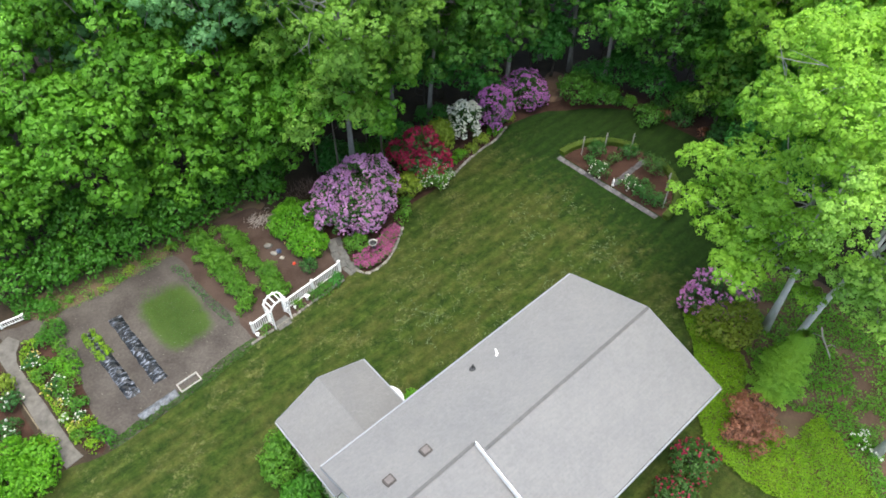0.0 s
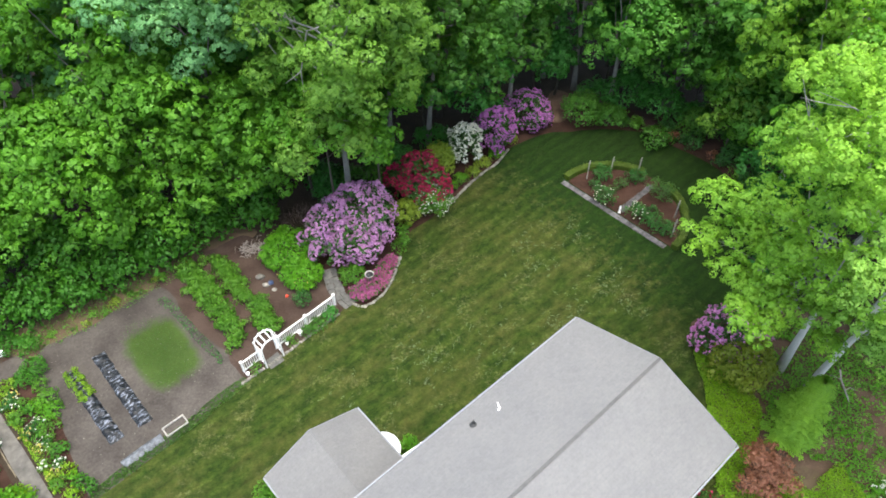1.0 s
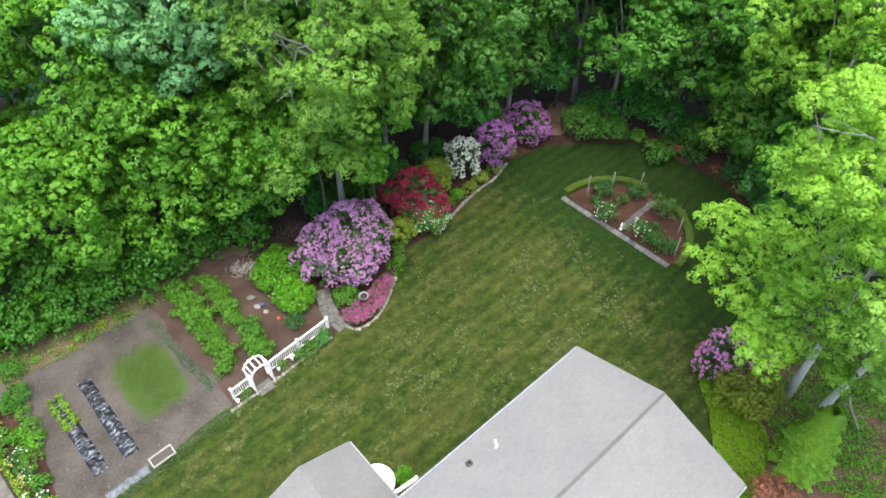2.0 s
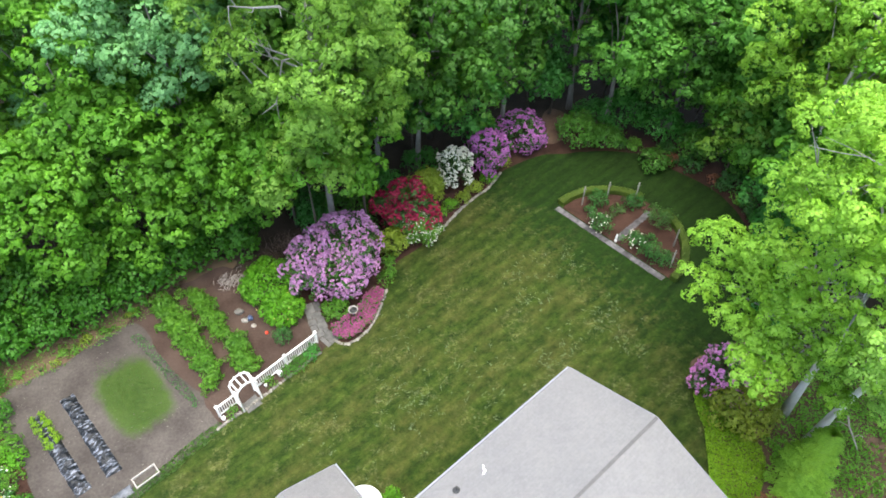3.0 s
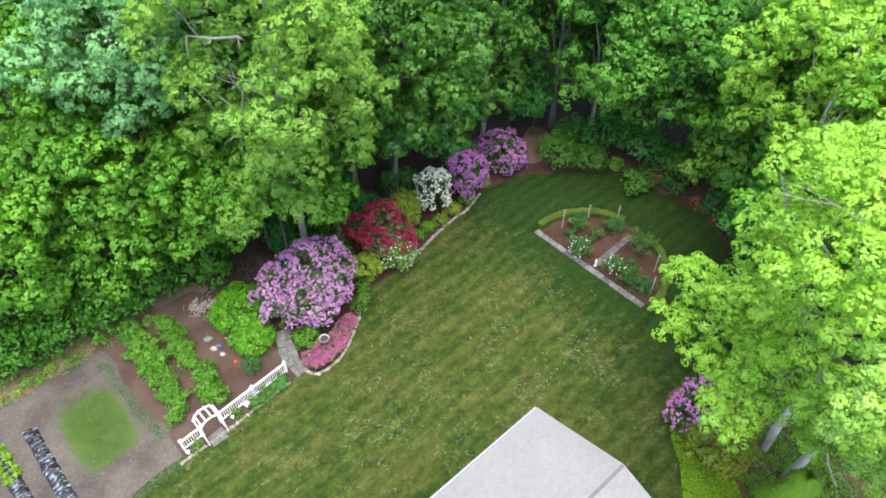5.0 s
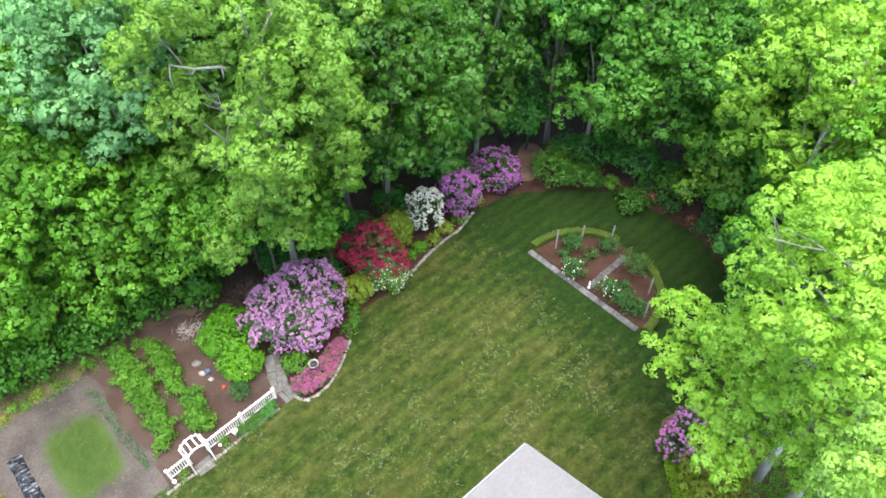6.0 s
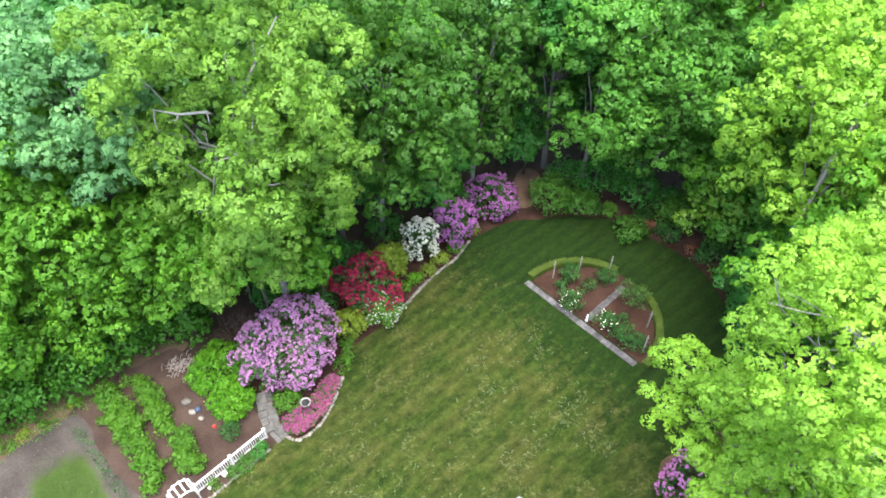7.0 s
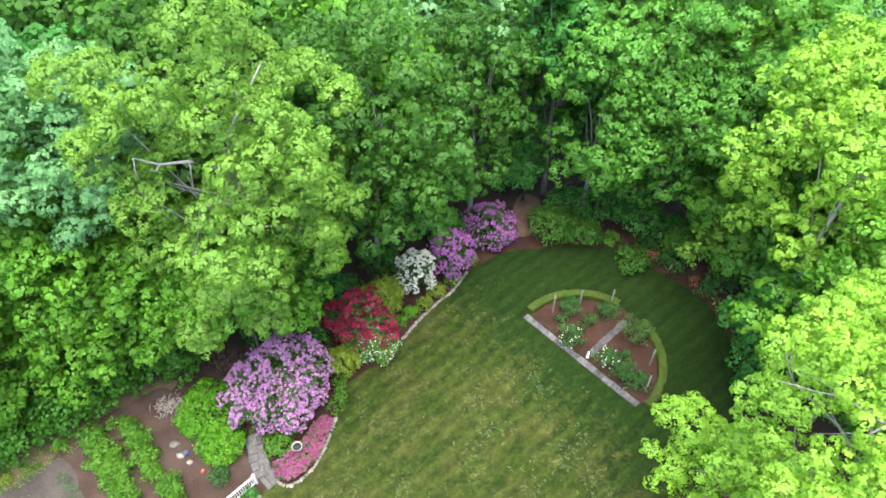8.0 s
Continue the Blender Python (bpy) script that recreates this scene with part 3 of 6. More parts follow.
def carpet(name, outline, height, leaf_mat, label, count, seed, leaf=0.1, category="groundcover", bloom=None, blooms=0, bloom_size=0.1, bare=None, patchy=False):
    """Low plants that cover the ground inside an outline."""
    rng = np.random.default_rng(seed)
    p = scatter(outline, count, rng)
    if bare:
        gap = np.hypot(p[:, 0] - bare[0], (p[:, 1] - bare[1]) * 1.5)
        p = p[gap > bare[2] * rng.uniform(0.6, 1.25, count)]
    if patchy:
        thick = np.array([noise.noise(Vector((x * 0.55, y * 0.55, seed))) + 0.5 * noise.noise(Vector((x * 1.9, y * 1.9, seed))) for x, y in p])
        p = p[thick > -0.12 + rng.normal(size=len(p)) * 0.16]
    count = len(p)
    hump = np.array([0.55 + 0.6 * noise.noise(Vector((x * 1.3, y * 1.3, seed))) for x, y in p])
    P = np.c_[p, height * np.clip(hump, 0.12, 1.2) * rng.uniform(0.5, 1.05, count) + 0.02]
    N = rng.normal(size=(count, 3)) * 0.55 + np.array((0, 0, 1))
    ob = part(name, kites(P, N, np.full(count, leaf), rng), leaf_mat)
    tagged(ob, label, category, kind="stuff")
    if bloom:
        q = rng.permutation(count)[:blooms]
        part("blossoms", rosettes(rng, P[q] + np.array((0, 0, 0.03)), np.tile((0, 0, 1.0), (blooms, 1)), bloom_size), bloom, ob)
    return ob


# ---- ground ----
def big_ground():
    bm = bmesh.new()
    bmesh.ops.create_grid(bm, x_segments=60, y_segments=60, size=600)
    bmesh.ops.translate(bm, vec=(0, 30, 0), verts=bm.verts)
    tagged(part("ground", bm, LITTER), "brown woodland floor of leaf litter under the trees", "ground", kind="structure")


big_ground()
EDGE_GARDEN = [(-17.0, 15.9), (-13.5, 19.5), (-10.7, 22.75), (-8.95, 24.4), (-7.75, 25.65), (-6.3, 27.1), (-5.6, 28.0), (-4.75, 27.75), (-3.6, 28.9), (-3.05, 30.6), (-2.95, 31.7), (-2.55, 33.5), (-1.35, 34.65), (0.05, 36.1), (1.7, 38.4), (3.8, 40.7), (4.6, 42.1), (7.2, 43.8), (9.2, 44.1)]
EDGE_FAR = [(12.0, 44.4), (14.9, 44.0), (16.8, 42.4), (18.4, 41.0), (19.7, 39.3), (20.4, 36.0), (19.6, 31.0), (17.2, 28.0), (14.4, 26.6), (14.2, 24.2), (14.4, 22.4), (13.9, 19.2), (13.6, 16.4), (15.2, 14.6), (17.0, 13.4), (22.0, 11.0), (34.0, 4.0), (34.0, -25.0), (-34.0, -25.0), (-30.0, 2.0), (-20.5, 13.2), (-18.8, 15.0)]
lawn_outline = wavy(EDGE_GARDEN + EDGE_FAR, 0.45, 0.07, 1)
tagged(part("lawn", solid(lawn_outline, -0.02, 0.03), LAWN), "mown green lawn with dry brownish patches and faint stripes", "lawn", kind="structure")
tagged(part("garden_soil", solid(wavy([(-17.3, 29.0), (-14.2, 25.9), (-10.8, 22.3), (-13.3, 19.2), (-16.8, 16.0), (-20.0, 20.0), (-23.2, 23.6), (-20.5, 26.4)], 0.25, 0.3, 2), -0.02, 0.02), SOIL), "bare grey-brown garden soil of the vegetable plot", "soil", kind="structure")
tagged(part("garden_bed", solid(wavy([(-17.8, 29.0), (-14.2, 32.9), (-12.2, 33.2), (-9.0, 31.0), (-6.8, 28.6), (-5.7, 27.3), (-7.7, 25.2), (-10.6, 22.2), (-14.6, 25.3)], 0.25, 0.25, 3), -0.02, 0.014), GARDENBED), "brown mulched garden bed beside the fence", "bed", kind="structure")
tagged(part("dry_verge", solid(wavy([(-25.5, 25.2), (-22.8, 27.2), (-19.8, 29.6), (-17.2, 31.8), (-14.6, 34.0), (-12.3, 33.8), (-14.6, 31.2), (-17.0, 28.9), (-20.2, 26.2), (-23.0, 23.7)], 0.25, 0.35, 5), -0.02, 0.008), DRYGRASS), "dry tan grass verge behind the vegetable plot", "verge", kind="structure")
tagged(part("flower_bed", solid(wavy([(-6.0, 28.3), (-4.75, 27.3), (-3.3, 28.6), (-2.6, 30.4), (-2.4, 31.4), (-1.6, 33.5), (0.4, 35.8), (2.1, 38.1), (4.2, 40.4), (5.0, 41.7), (7.3, 43.3), (9.2, 43.6), (11.8, 43.9), (14.6, 43.1), (17.0, 41.2), (18.5, 39.1), (19.8, 36.0), (22.4, 36.6), (21.8, 41.4), (19.0, 44.6), (14.0, 47.0), (8.0, 47.6), (2.0, 44.0), (-3.0, 39.5), (-7.0, 36.0), (-9.0, 33.0)], 0.5, 0.08, 6), -0.02, 0.012), MULCH), "red-brown bark mulch bed along the wood edge", "bed", kind="structure")
tagged(part("bare_path", solid(wavy([(7.6, 45.6), (8.6, 45.2), (9.5, 46.2), (9.9, 48.6), (8.6, 49.4), (7.7, 47.4)], 0.4, 0.15, 16), 0.0, 0.03), EARTH), "bare tan-brown earth between the bushes below the trees", "soil", kind="structure")
tagged(part("side_bed", solid(wavy([(13.8, 26.8), (13.7, 24.2), (13.9, 22.4), (13.4, 19.2), (13.1, 16.2), (14.8, 14.2), (16.8, 13.0), (21.8, 10.6), (27.0, 12.0), (26.0, 20.0), (23.0, 27.0), (18.0, 27.6)], 0.5, 0.06, 7), -0.02, 0.012), EARTH), "shaded planting bed under the maples", "bed", kind="structure")


# ---- house ----
def roof_slab(bm, corners, thick=0.14):
    """A sloping slab from its four upper corners."""
    top = [bm.verts.new(c) for c in corners]
    low = [bm.verts.new((c[0], c[1], c[2] - thick)) for c in corners]
    n = len(top)
    bm.faces.new(top)
    bm.faces.new(low[::-1])
    for i in range(n):
        bm.faces.new((top[i], low[i], low[(i + 1) % n], top[(i + 1) % n]))
    bmesh.ops.recalc_face_normals(bm, faces=bm.faces)
    return bm


def beam(bm, a, b, w, h):
    """A straight board from a to b, w thick and h high, its top on the line."""
    a, b = Vector(a), Vector(b)
    d = (b - a).normalized()
    s = d.cross(Vector((0, 0, 1))).normalized() * w / 2
    up = Vector((0, 0, -h))
    ring = [[bm.verts.new(p + q) for q in (s, -s, -s + up, s + up)] for p in (a, b)]
    bm.faces.new(ring[0][::-1])
    bm.faces.new(ring[1])
    for i in range(4):
        bm.faces.new((ring[0][i], ring[0][(i + 1) % 4], ring[1][(i + 1) % 4], ring[1][i]))
    bmesh.ops.recalc_face_normals(bm, faces=bm.faces)
    return bm


def gable_prism(bm, x0, x1, prof):
    """A body with the outline prof in y and z, from x0 to x1."""
    a = [bm.verts.new((x0, y, z)) for y, z in prof]
    b = [bm.verts.new((x1, y, z)) for y, z in prof]
    n = len(prof)
    bm.faces.new(a)
    bm.faces.new(b[::-1])
    for i in range(n):
        bm.faces.new((a[i], b[i], b[(i + 1) % n], a[(i + 1) % n]))
    bmesh.ops.recalc_face_normals(bm, faces=bm.faces)
    return bm


def build_house():
    house = thing("house", (6.22, 21.99, 0), "two-storey house with light grey shingle roof and white trim", "house", turn=HOUSE_TURN)
    EAVE, PEAK, HALF = 6.89, 8.41, 4.25
    k = (PEAK - EAVE) / HALF
    LEFT, STEP, LOWV = -14.9, -10.1, 3.72
    lowz = EAVE + k * LOWV
    part("wall", gable_prism(bmesh.new(), STEP, -0.35, [(-0.4, 0), (-0.4, EAVE - 0.05), (-HALF, PEAK - 0.2), (-7.5, EAVE + 0.1), (-7.5, 0)]), SIDING, house)
    part("wall", gable_prism(bmesh.new(), LEFT + 0.95, STEP - 0.003, [(-0.4, 0), (-0.4, EAVE - 0.05), (-LOWV, lowz - 0.2), (-7.4, 6.3), (-7.4, 0)]), SIDING, house)
    back = part("roof", roof_slab(bmesh.new(), [(0, 0, EAVE), (0, -HALF, PEAK), (STEP, -HALF, PEAK), (STEP, -LOWV, lowz), (LEFT, -LOWV, lowz), (LEFT, 0, EAVE)]), SHINGLE, house, "pale grey shingle slope")
    part("roof", roof_slab(bmesh.new(), [(0, -HALF - 0.004, PEAK), (0, -8.5, EAVE), (STEP, -8.5, EAVE), (STEP, -HALF - 0.004, PEAK)]), SHINGLE, house, "weathered grey shingle slope")
    part("roof", roof_slab(bmesh.new(), [(STEP - 0.03, -LOWV - 0.004, lowz), (STEP - 0.03, -8.5, lowz - 0.44 * 4.78), (LEFT, -8.5, lowz - 0.44 * 4.78), (LEFT, -LOWV - 0.004, lowz)]), SHINGLE, house)
    bm = bmesh.new()
    beam(bm, (0, 0, 0), (-0.3, 0, -0.012), 0.12, 0.04)
    cap = bpy.data.meshes.new("ridge_shingle")
    bm.to_mesh(cap)
    bm.free()
    for x0, n, y, z in ((-0.02, 34, -HALF - 0.03, PEAK + 0.03), (STEP - 0.05, 16, -LOWV - 0.03, lowz + 0.03)):
        for i in range(n):
            part("ridge_shingle", cap, RIDGE, back, "darker ridge shingle" if i == 0 else "").location = (x0 - i * 0.295, y, z)
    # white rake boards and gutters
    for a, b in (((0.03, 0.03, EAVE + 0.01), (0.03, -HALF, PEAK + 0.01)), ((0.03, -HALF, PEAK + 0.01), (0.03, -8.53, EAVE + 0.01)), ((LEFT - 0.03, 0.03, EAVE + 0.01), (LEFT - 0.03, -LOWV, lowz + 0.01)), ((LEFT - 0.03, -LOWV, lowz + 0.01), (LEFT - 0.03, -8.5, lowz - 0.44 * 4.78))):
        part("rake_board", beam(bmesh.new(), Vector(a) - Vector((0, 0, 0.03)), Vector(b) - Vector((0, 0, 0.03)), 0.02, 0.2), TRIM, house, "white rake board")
    part("rake_board", beam(bmesh.new(), (STEP - 0.02, -LOWV - 0.1, lowz + 0.2), (STEP - 0.02, -8.5, EAVE + 0.02), 0.05, 0.36), WHITE, house, "white rake board")
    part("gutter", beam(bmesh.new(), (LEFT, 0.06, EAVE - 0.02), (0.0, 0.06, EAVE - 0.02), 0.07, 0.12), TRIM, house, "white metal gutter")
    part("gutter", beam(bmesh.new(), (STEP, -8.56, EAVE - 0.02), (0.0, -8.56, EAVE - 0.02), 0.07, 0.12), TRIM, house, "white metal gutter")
    # wing with a lower gable roof
    wx0, wx1, wy, we, wp = -14.8, -9.85, 4.3, 4.45, 5.5
    wm = (wx0 + wx1) / 2
    bm = gable_prism(bmesh.new(), 0, 1, [(wx0 + 0.3, 0), (wx0 + 0.3, we - 0.05), (wm, wp - 0.2), (wx1 - 0.3, we - 0.05), (wx1 - 0.3, 0)])
    for v in bm.verts:
        v.co = Vector((v.co.y, -0.4 + 4.4 * v.co.x, v.co.z))
    bmesh.ops.recalc_face_normals(bm, faces=bm.faces)
    part("wall", bm, SIDING, house)
    part("roof", roof_slab(bmesh.new(), [(wx0, wy, we), (wx0, -0.39, we), (wm, -0.39, wp), (wm, wy, wp)]), SHINGLE_WARM, house, "weathered taupe-grey shingle slope")
    part("roof", roof_slab(bmesh.new(), [(wm + 0.004, wy, wp), (wm + 0.004, -0.39, wp), (wx1, -0.39, we), (wx1, wy, we)]), SHINGLE_WARM, house, "weathered taupe-grey shingle slope")
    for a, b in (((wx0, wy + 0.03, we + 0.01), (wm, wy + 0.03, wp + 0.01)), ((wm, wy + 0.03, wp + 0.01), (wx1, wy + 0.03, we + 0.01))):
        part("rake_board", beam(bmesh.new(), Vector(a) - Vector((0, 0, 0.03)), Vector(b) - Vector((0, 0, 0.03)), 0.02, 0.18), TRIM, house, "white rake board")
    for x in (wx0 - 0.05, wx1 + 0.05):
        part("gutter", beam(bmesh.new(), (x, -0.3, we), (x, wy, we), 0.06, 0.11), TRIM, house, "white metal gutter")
    # roof fittings
    def on_roof(u, v):
        return Vector((u, -v, EAVE + k * v))
    p = on_roof(-7.46, 0.86)
    v, f = tube([p - Vector((0, 0, 0.1)), p + Vector((0, 0, 0.32)), p + Vector((0, 0, 0.34))], [0.06, 0.055, 0.04], 10)
    pipe = part("vent_pipe", mesh_of(v, f), STEEL, house, "dark vent pipe")
    v, f = tube([p + Vector((0, 0, 0.0)), p + Vector((0, 0, 0.06)), p + Vector((0, 0, 0.1))], [0.16, 0.13, 0.07], 12)
    part("flashing", mesh_of(v, f), STEEL, pipe)
    for u in (-11.63, -13.44):
        p = on_roof(u, 2.6)
        bm = bmesh.new()
        box(bm, p.x - 0.22, p.y - 0.2, p.z - 0.06, p.x + 0.22, p.y + 0.2, p.z + 0.1, 0.02)
        vent = part("roof_vent", bm, VENT, house, "low brown box vent with its shadow ring painted dark")
        bm = bmesh.new()
        box(bm, p.x - 0.15, p.y - 0.13, p.z + 0.1, p.x + 0.15, p.y + 0.13, p.z + 0.15, 0.02)
        part("cap", bm, VENTCAP, vent, "weathered sheet cap")
    p = on_roof(-6.2, 1.0)
    bm = bmesh.new()
    beam(bm, p + Vector((-0.08, -0.1, 0.05)), p + Vector((0.1, -0.03, 0.06)), 0.08, 0.04)
    beam(bm, p + Vector((0.06, 0.0, 0.05)), p + Vector((0.18, 0.18, 0.04)), 0.07, 0.04)
    part("flashing_patch", bm, WHITE, house, "bent white flashing patch")


build_house()


# ---- trees ----
WOOD_LABEL = "green broadleaf tree in full leaf at the wood edge"
tree((-6.2, 35.3), 24.2, (5.3, 5.2), 5.6, LIME, "tall yellow-green maple with bare grey limbs showing", seed=11, lean=(0.7, -0.9), trunk=0.24, bough=0.82, puff=0.235, leaf=0.142, cover=1.85, limbs=13, rough=0.55, low=-0.75, dens=0.95, vase=0.2, lobes=[(0.9, -3.3, 12.2, 1.4), (-0.5, -2.9, 10.0, 1.6), (0.9, -2.9, 8.8, 1.3), (-2.00, -3.4, 7.60, 1.3)], gaps=[(-0.80, -3.10, 17.60, 1.49), (0.60, -2.40, 18.00, 1.30), (-0.40, -3.10, 14.60, 1.30), (2.00, -2.10, 19.00, 1.10), (-1.20, -3.50, 12.60, 0.91), (1.60, -2.10, 15.20, 0.91), (1.50, -1.80, 17.20, 1.00), (0.90, -2.20, 13.40, 0.90), (1.20, -2.00, 21.00, 0.90)], bare=[(0.10, (0.85, -0.80, 15.40), (0.60, -1.70, 16.90), (-0.10, -2.30, 17.80), (-1.10, -2.60, 17.90), (-2.40, -1.90, 17.60)), (0.09, (0.80, -0.80, 16.20), (1.30, -1.40, 18.30), (1.90, -1.30, 19.30), (2.80, 0.00, 20.60)), (0.08, (1.00, -0.90, 14.60), (0.30, -1.80, 15.10), (-0.50, -2.10, 15.00), (-1.00, -2.70, 13.10), (-1.00, -2.90, 12.00)), (0.07, (0.90, -1.00, 17.00), (1.20, -2.10, 19.40), (1.20, -2.30, 20.60))])
FRONT = [(-25.4, 34.0, 16.5, 4.8, 4.6, 2.0, MAPLE), (-19.6, 36.4, 18.5, 4.6, 4.6, 3.0, MAPLE), (-13.8, 36.8, 20.8, 4.5, 4.6, 9.0, TEAL), (-12.2, 34.9, 11.5, 3.2, 2.9, 0.2, MAPLE), (-16.6, 33.8, 13.0, 3.3, 3.0, 0.0, MAPLE), (-21.4, 31.2, 12.0, 3.6, 3.5, 0.0, MAPLE), (-26.4, 29.4, 10.5, 3.6, 3.3, 0.0, MAPLE), (-9.0, 36.9, 12.0, 2.8, 2.6, 5.2, MAPLE), (-6.9, 34.0, 13.0, 3.2, 2.9, 4.8, MAPLE), (-4.4, 36.6, 12.0, 2.6, 2.2, 5.6, MAPLE), (-13.4, 36.0, 13.5, 3.6, 3.2, 1.0, MAPLE), 
         (-4.0, 42.3, 17.0, 3.5, 3.3, 4.8, OAK), (4.7, 46.2, 17.4, 3.5, 3.5, 4.0, OAK), (7.9, 51.2, 15.0, 2.3, 2.2, 2.6, DEEP), (7.0, 49.2, 9.0, 2.2, 2.0, 0.6, DEEP), (8.6, 48.8, 6.0, 1.4, 1.4, 0.6, DEEP), (10.2, 49.5, 18.0, 2.7, 2.6, 7.0, DEEP), (12.6, 47.0, 16.5, 4.2, 4.0, 1.2, SPRING), (17.2, 46.9, 17.5, 4.2, 4.0, 0.8, SPRING), (22.0, 43.8, 18.0, 4.3, 4.2, 2.0, SPRING), (19.9, 41.4, 7.0, 1.8, 1.6, 0.5, LIME), (21.3, 40.8, 6.4, 1.7, 1.6, 0.8, SPRING), (22.8, 31.2, 17.0, 4.6, 4.3, 1.0, MAPLE), (20.9, 42.8, 9.0, 2.5, 2.4, 1.0, MAPLE), (22.8, 40.6, 9.5, 2.8, 2.6, 0.3, SPRING), (24.6, 39.4, 8.0, 2.4, 2.4, 0.3, SPRING), (23.0, 44.2, 8.5, 2.6, 2.4, 0.3, SPRING), (18.9, 46.3, 6.5, 1.9, 1.8, 0.4, SPRING), (20.9, 46.6, 7.5, 2.2, 2.0, 0.5, SPRING), (21.4, 34.4, 8.5, 2.6, 2.6, 0.3, DEEP), (2.6, 45.0, 8.0, 2.3, 2.2, 0.8, DEEP), (12.9, 50.2, 9.0, 2.4, 2.2, 1.0, DEEP), (14.8, 48.0, 8.5, 2.5, 2.3, 0.6, DEEP), (-1.6, 43.8, 8.0, 2.3, 2.2, 1.2, DEEP), (-5.6, 39.0, 7.0, 2.0, 1.8, 2.0, DEEP)]
for i, (x, y, top, rx, ry, low_z, m) in enumerate(FRONT):
    label = "bluish-green broadleaf tree in full leaf at the wood edge" if m is TEAL else WOOD_LABEL
    tree((x, y), top, (rx, ry), low_z, m, label, bark=BARK if top > 14 else DARKBARK, seed=12 + i, trunk=0.2 if top > 14 else 0.1, bough=0.76 if top > 14 else 0.6, puff=0.27, leaf=0.2, cover=1.82, vase=0.22 if top > 14 and x > -8 else 0.0)
tree((22.2, 36.9), 21.5, (5.7, 5.5), 8.0, BRIGHT, "yellow-green maple with pale bare limbs at the wood edge", bark=PALEBARK, seed=36, bough=0.72, puff=0.25, leaf=0.17, cover=1.9, limbs=9, rough=0.5, bare=[(0.13, (0.40, 0.30, 12.60), (0.70, 0.90, 14.00), (0.40, 0.70, 15.60), (0.10, 0.10, 17.60)), (0.07, (0.70, 0.90, 14.20), (-0.40, 0.80, 15.00), (-1.80, 1.10, 15.10), (-3.00, 1.90, 15.10)), (0.06, (0.30, 0.60, 15.80), (-0.80, 0.10, 16.80), (-1.60, -0.50, 17.00))], gaps=[(-1.60, 0.30, 15.40, 1.30), (0.00, -0.90, 16.60, 1.40), (-0.80, -0.90, 14.60, 1.10)])
tree((-1.3, 42.6), 20.0, (4.3, 4.1), 4.2, OAK, WOOD_LABEL, seed=24, lean=(1.6, -2.6), bough=0.74, puff=0.25, leaf=0.18, vase=0.22)
MAPLE_LABEL = "large bright yellow-green maple with pale grey trunk"
tree((18.5, 23.5), 21.2, (5.5, 5.7), 9.2, BRIGHT, MAPLE_LABEL, bark=PALEBARK, seed=31, lean=(-1.1, -0.8), trunk=0.215, bough=0.62, puff=0.2, leaf=0.118, cover=1.7, limbs=12, rough=0.5, low=-0.5, bare=[(0.06, (-1.50, -0.60, 16.40), (-2.50, -1.00, 17.30), (-3.40, -1.10, 18.00), (-4.00, -0.50, 18.10), (-4.80, -0.30, 18.10)), (0.045, (-2.90, -1.10, 17.80), (-3.60, -1.40, 17.70), (-4.10, -1.30, 17.60))], gaps=[(-4.1, -0.9, 18.4, 0.8), (-2.6, -1.2, 17.9, 0.8)], lobes=[(-6.4, 1.6, 9.0, 1.3), (-5.6, 2.6, 10.6, 1.5), (-4.5, 1.5, 9.3, 1.6), (-3.4, 1.2, 10.0, 2.0), (-3.4, -0.2, 9.6, 1.5), (-3.1, 0.5, 5.0, 1.0), (-2.2, 0.9, 5.3, 0.9), (-2.0, -1.7, 10.0, 1.6), (-1.9, -2.4, 14.6, 1.6), (-1.0, -3.0, 15.6, 1.4), (-3.9, -1.4, 8.6, 1.1), (-3.9, -1.2, 10.3, 1.4), (-2.4, -1.9, 8.0, 1.2), (-1.5, -2.0, 8.6, 0.9), (-1.95, -2.3, 8.2, 0.7), (-1.4, -3.3, 7.0, 0.7), (-4.4, -2.2, 8.4, 1.1), (-3.2, 0.2, 8.2, 1.3), (-5.3, -2.2, 8.2, 0.9), (-4.8, -2.9, 8.0, 0.8), (-4.9, -0.8, 8.2, 1.0), (-5.3, -0.1, 8.5, 0.9)])
tree((19.2, 21.9), 20.5, (5.6, 5.2), 10.2, PALELIME, MAPLE_LABEL, bark=PALEBARK, seed=32, lean=(-0.3, -4.2), trunk=0.215, bough=0.62, puff=0.2, leaf=0.118, cover=1.7, limbs=12, rough=0.5, low=-0.35, dens=0.85, lobes=[(-0.7, -1.7, 8.0, 0.9), (0.4, -2.2, 8.6, 1.5), (-1.3, -3.4, 9.0, 0.9), (-0.9, -4.9, 9.0, 1.1), (-2.1, -2.9, 10.0, 1.1), (-1.7, -3.7, 11.0, 1.4), (-0.9, -4.1, 10.0, 1.3)])
tree((21.7, 15.8), 14.0, 2.4, 9.0, MAPLE, "white-barked birch beside the planting bed", bark=BIRCHBARK, seed=34, trunk=0.2, limbs=4, bough=0.7, leaf=0.16)
tree((23.8, 26.0), 22.5, (4.9, 4.8), 7.0, PALELIME, MAPLE_LABEL, bark=PALEBARK, seed=33, trunk=0.28, bough=0.7, puff=0.24, leaf=0.165, limbs=10, rough=0.5)
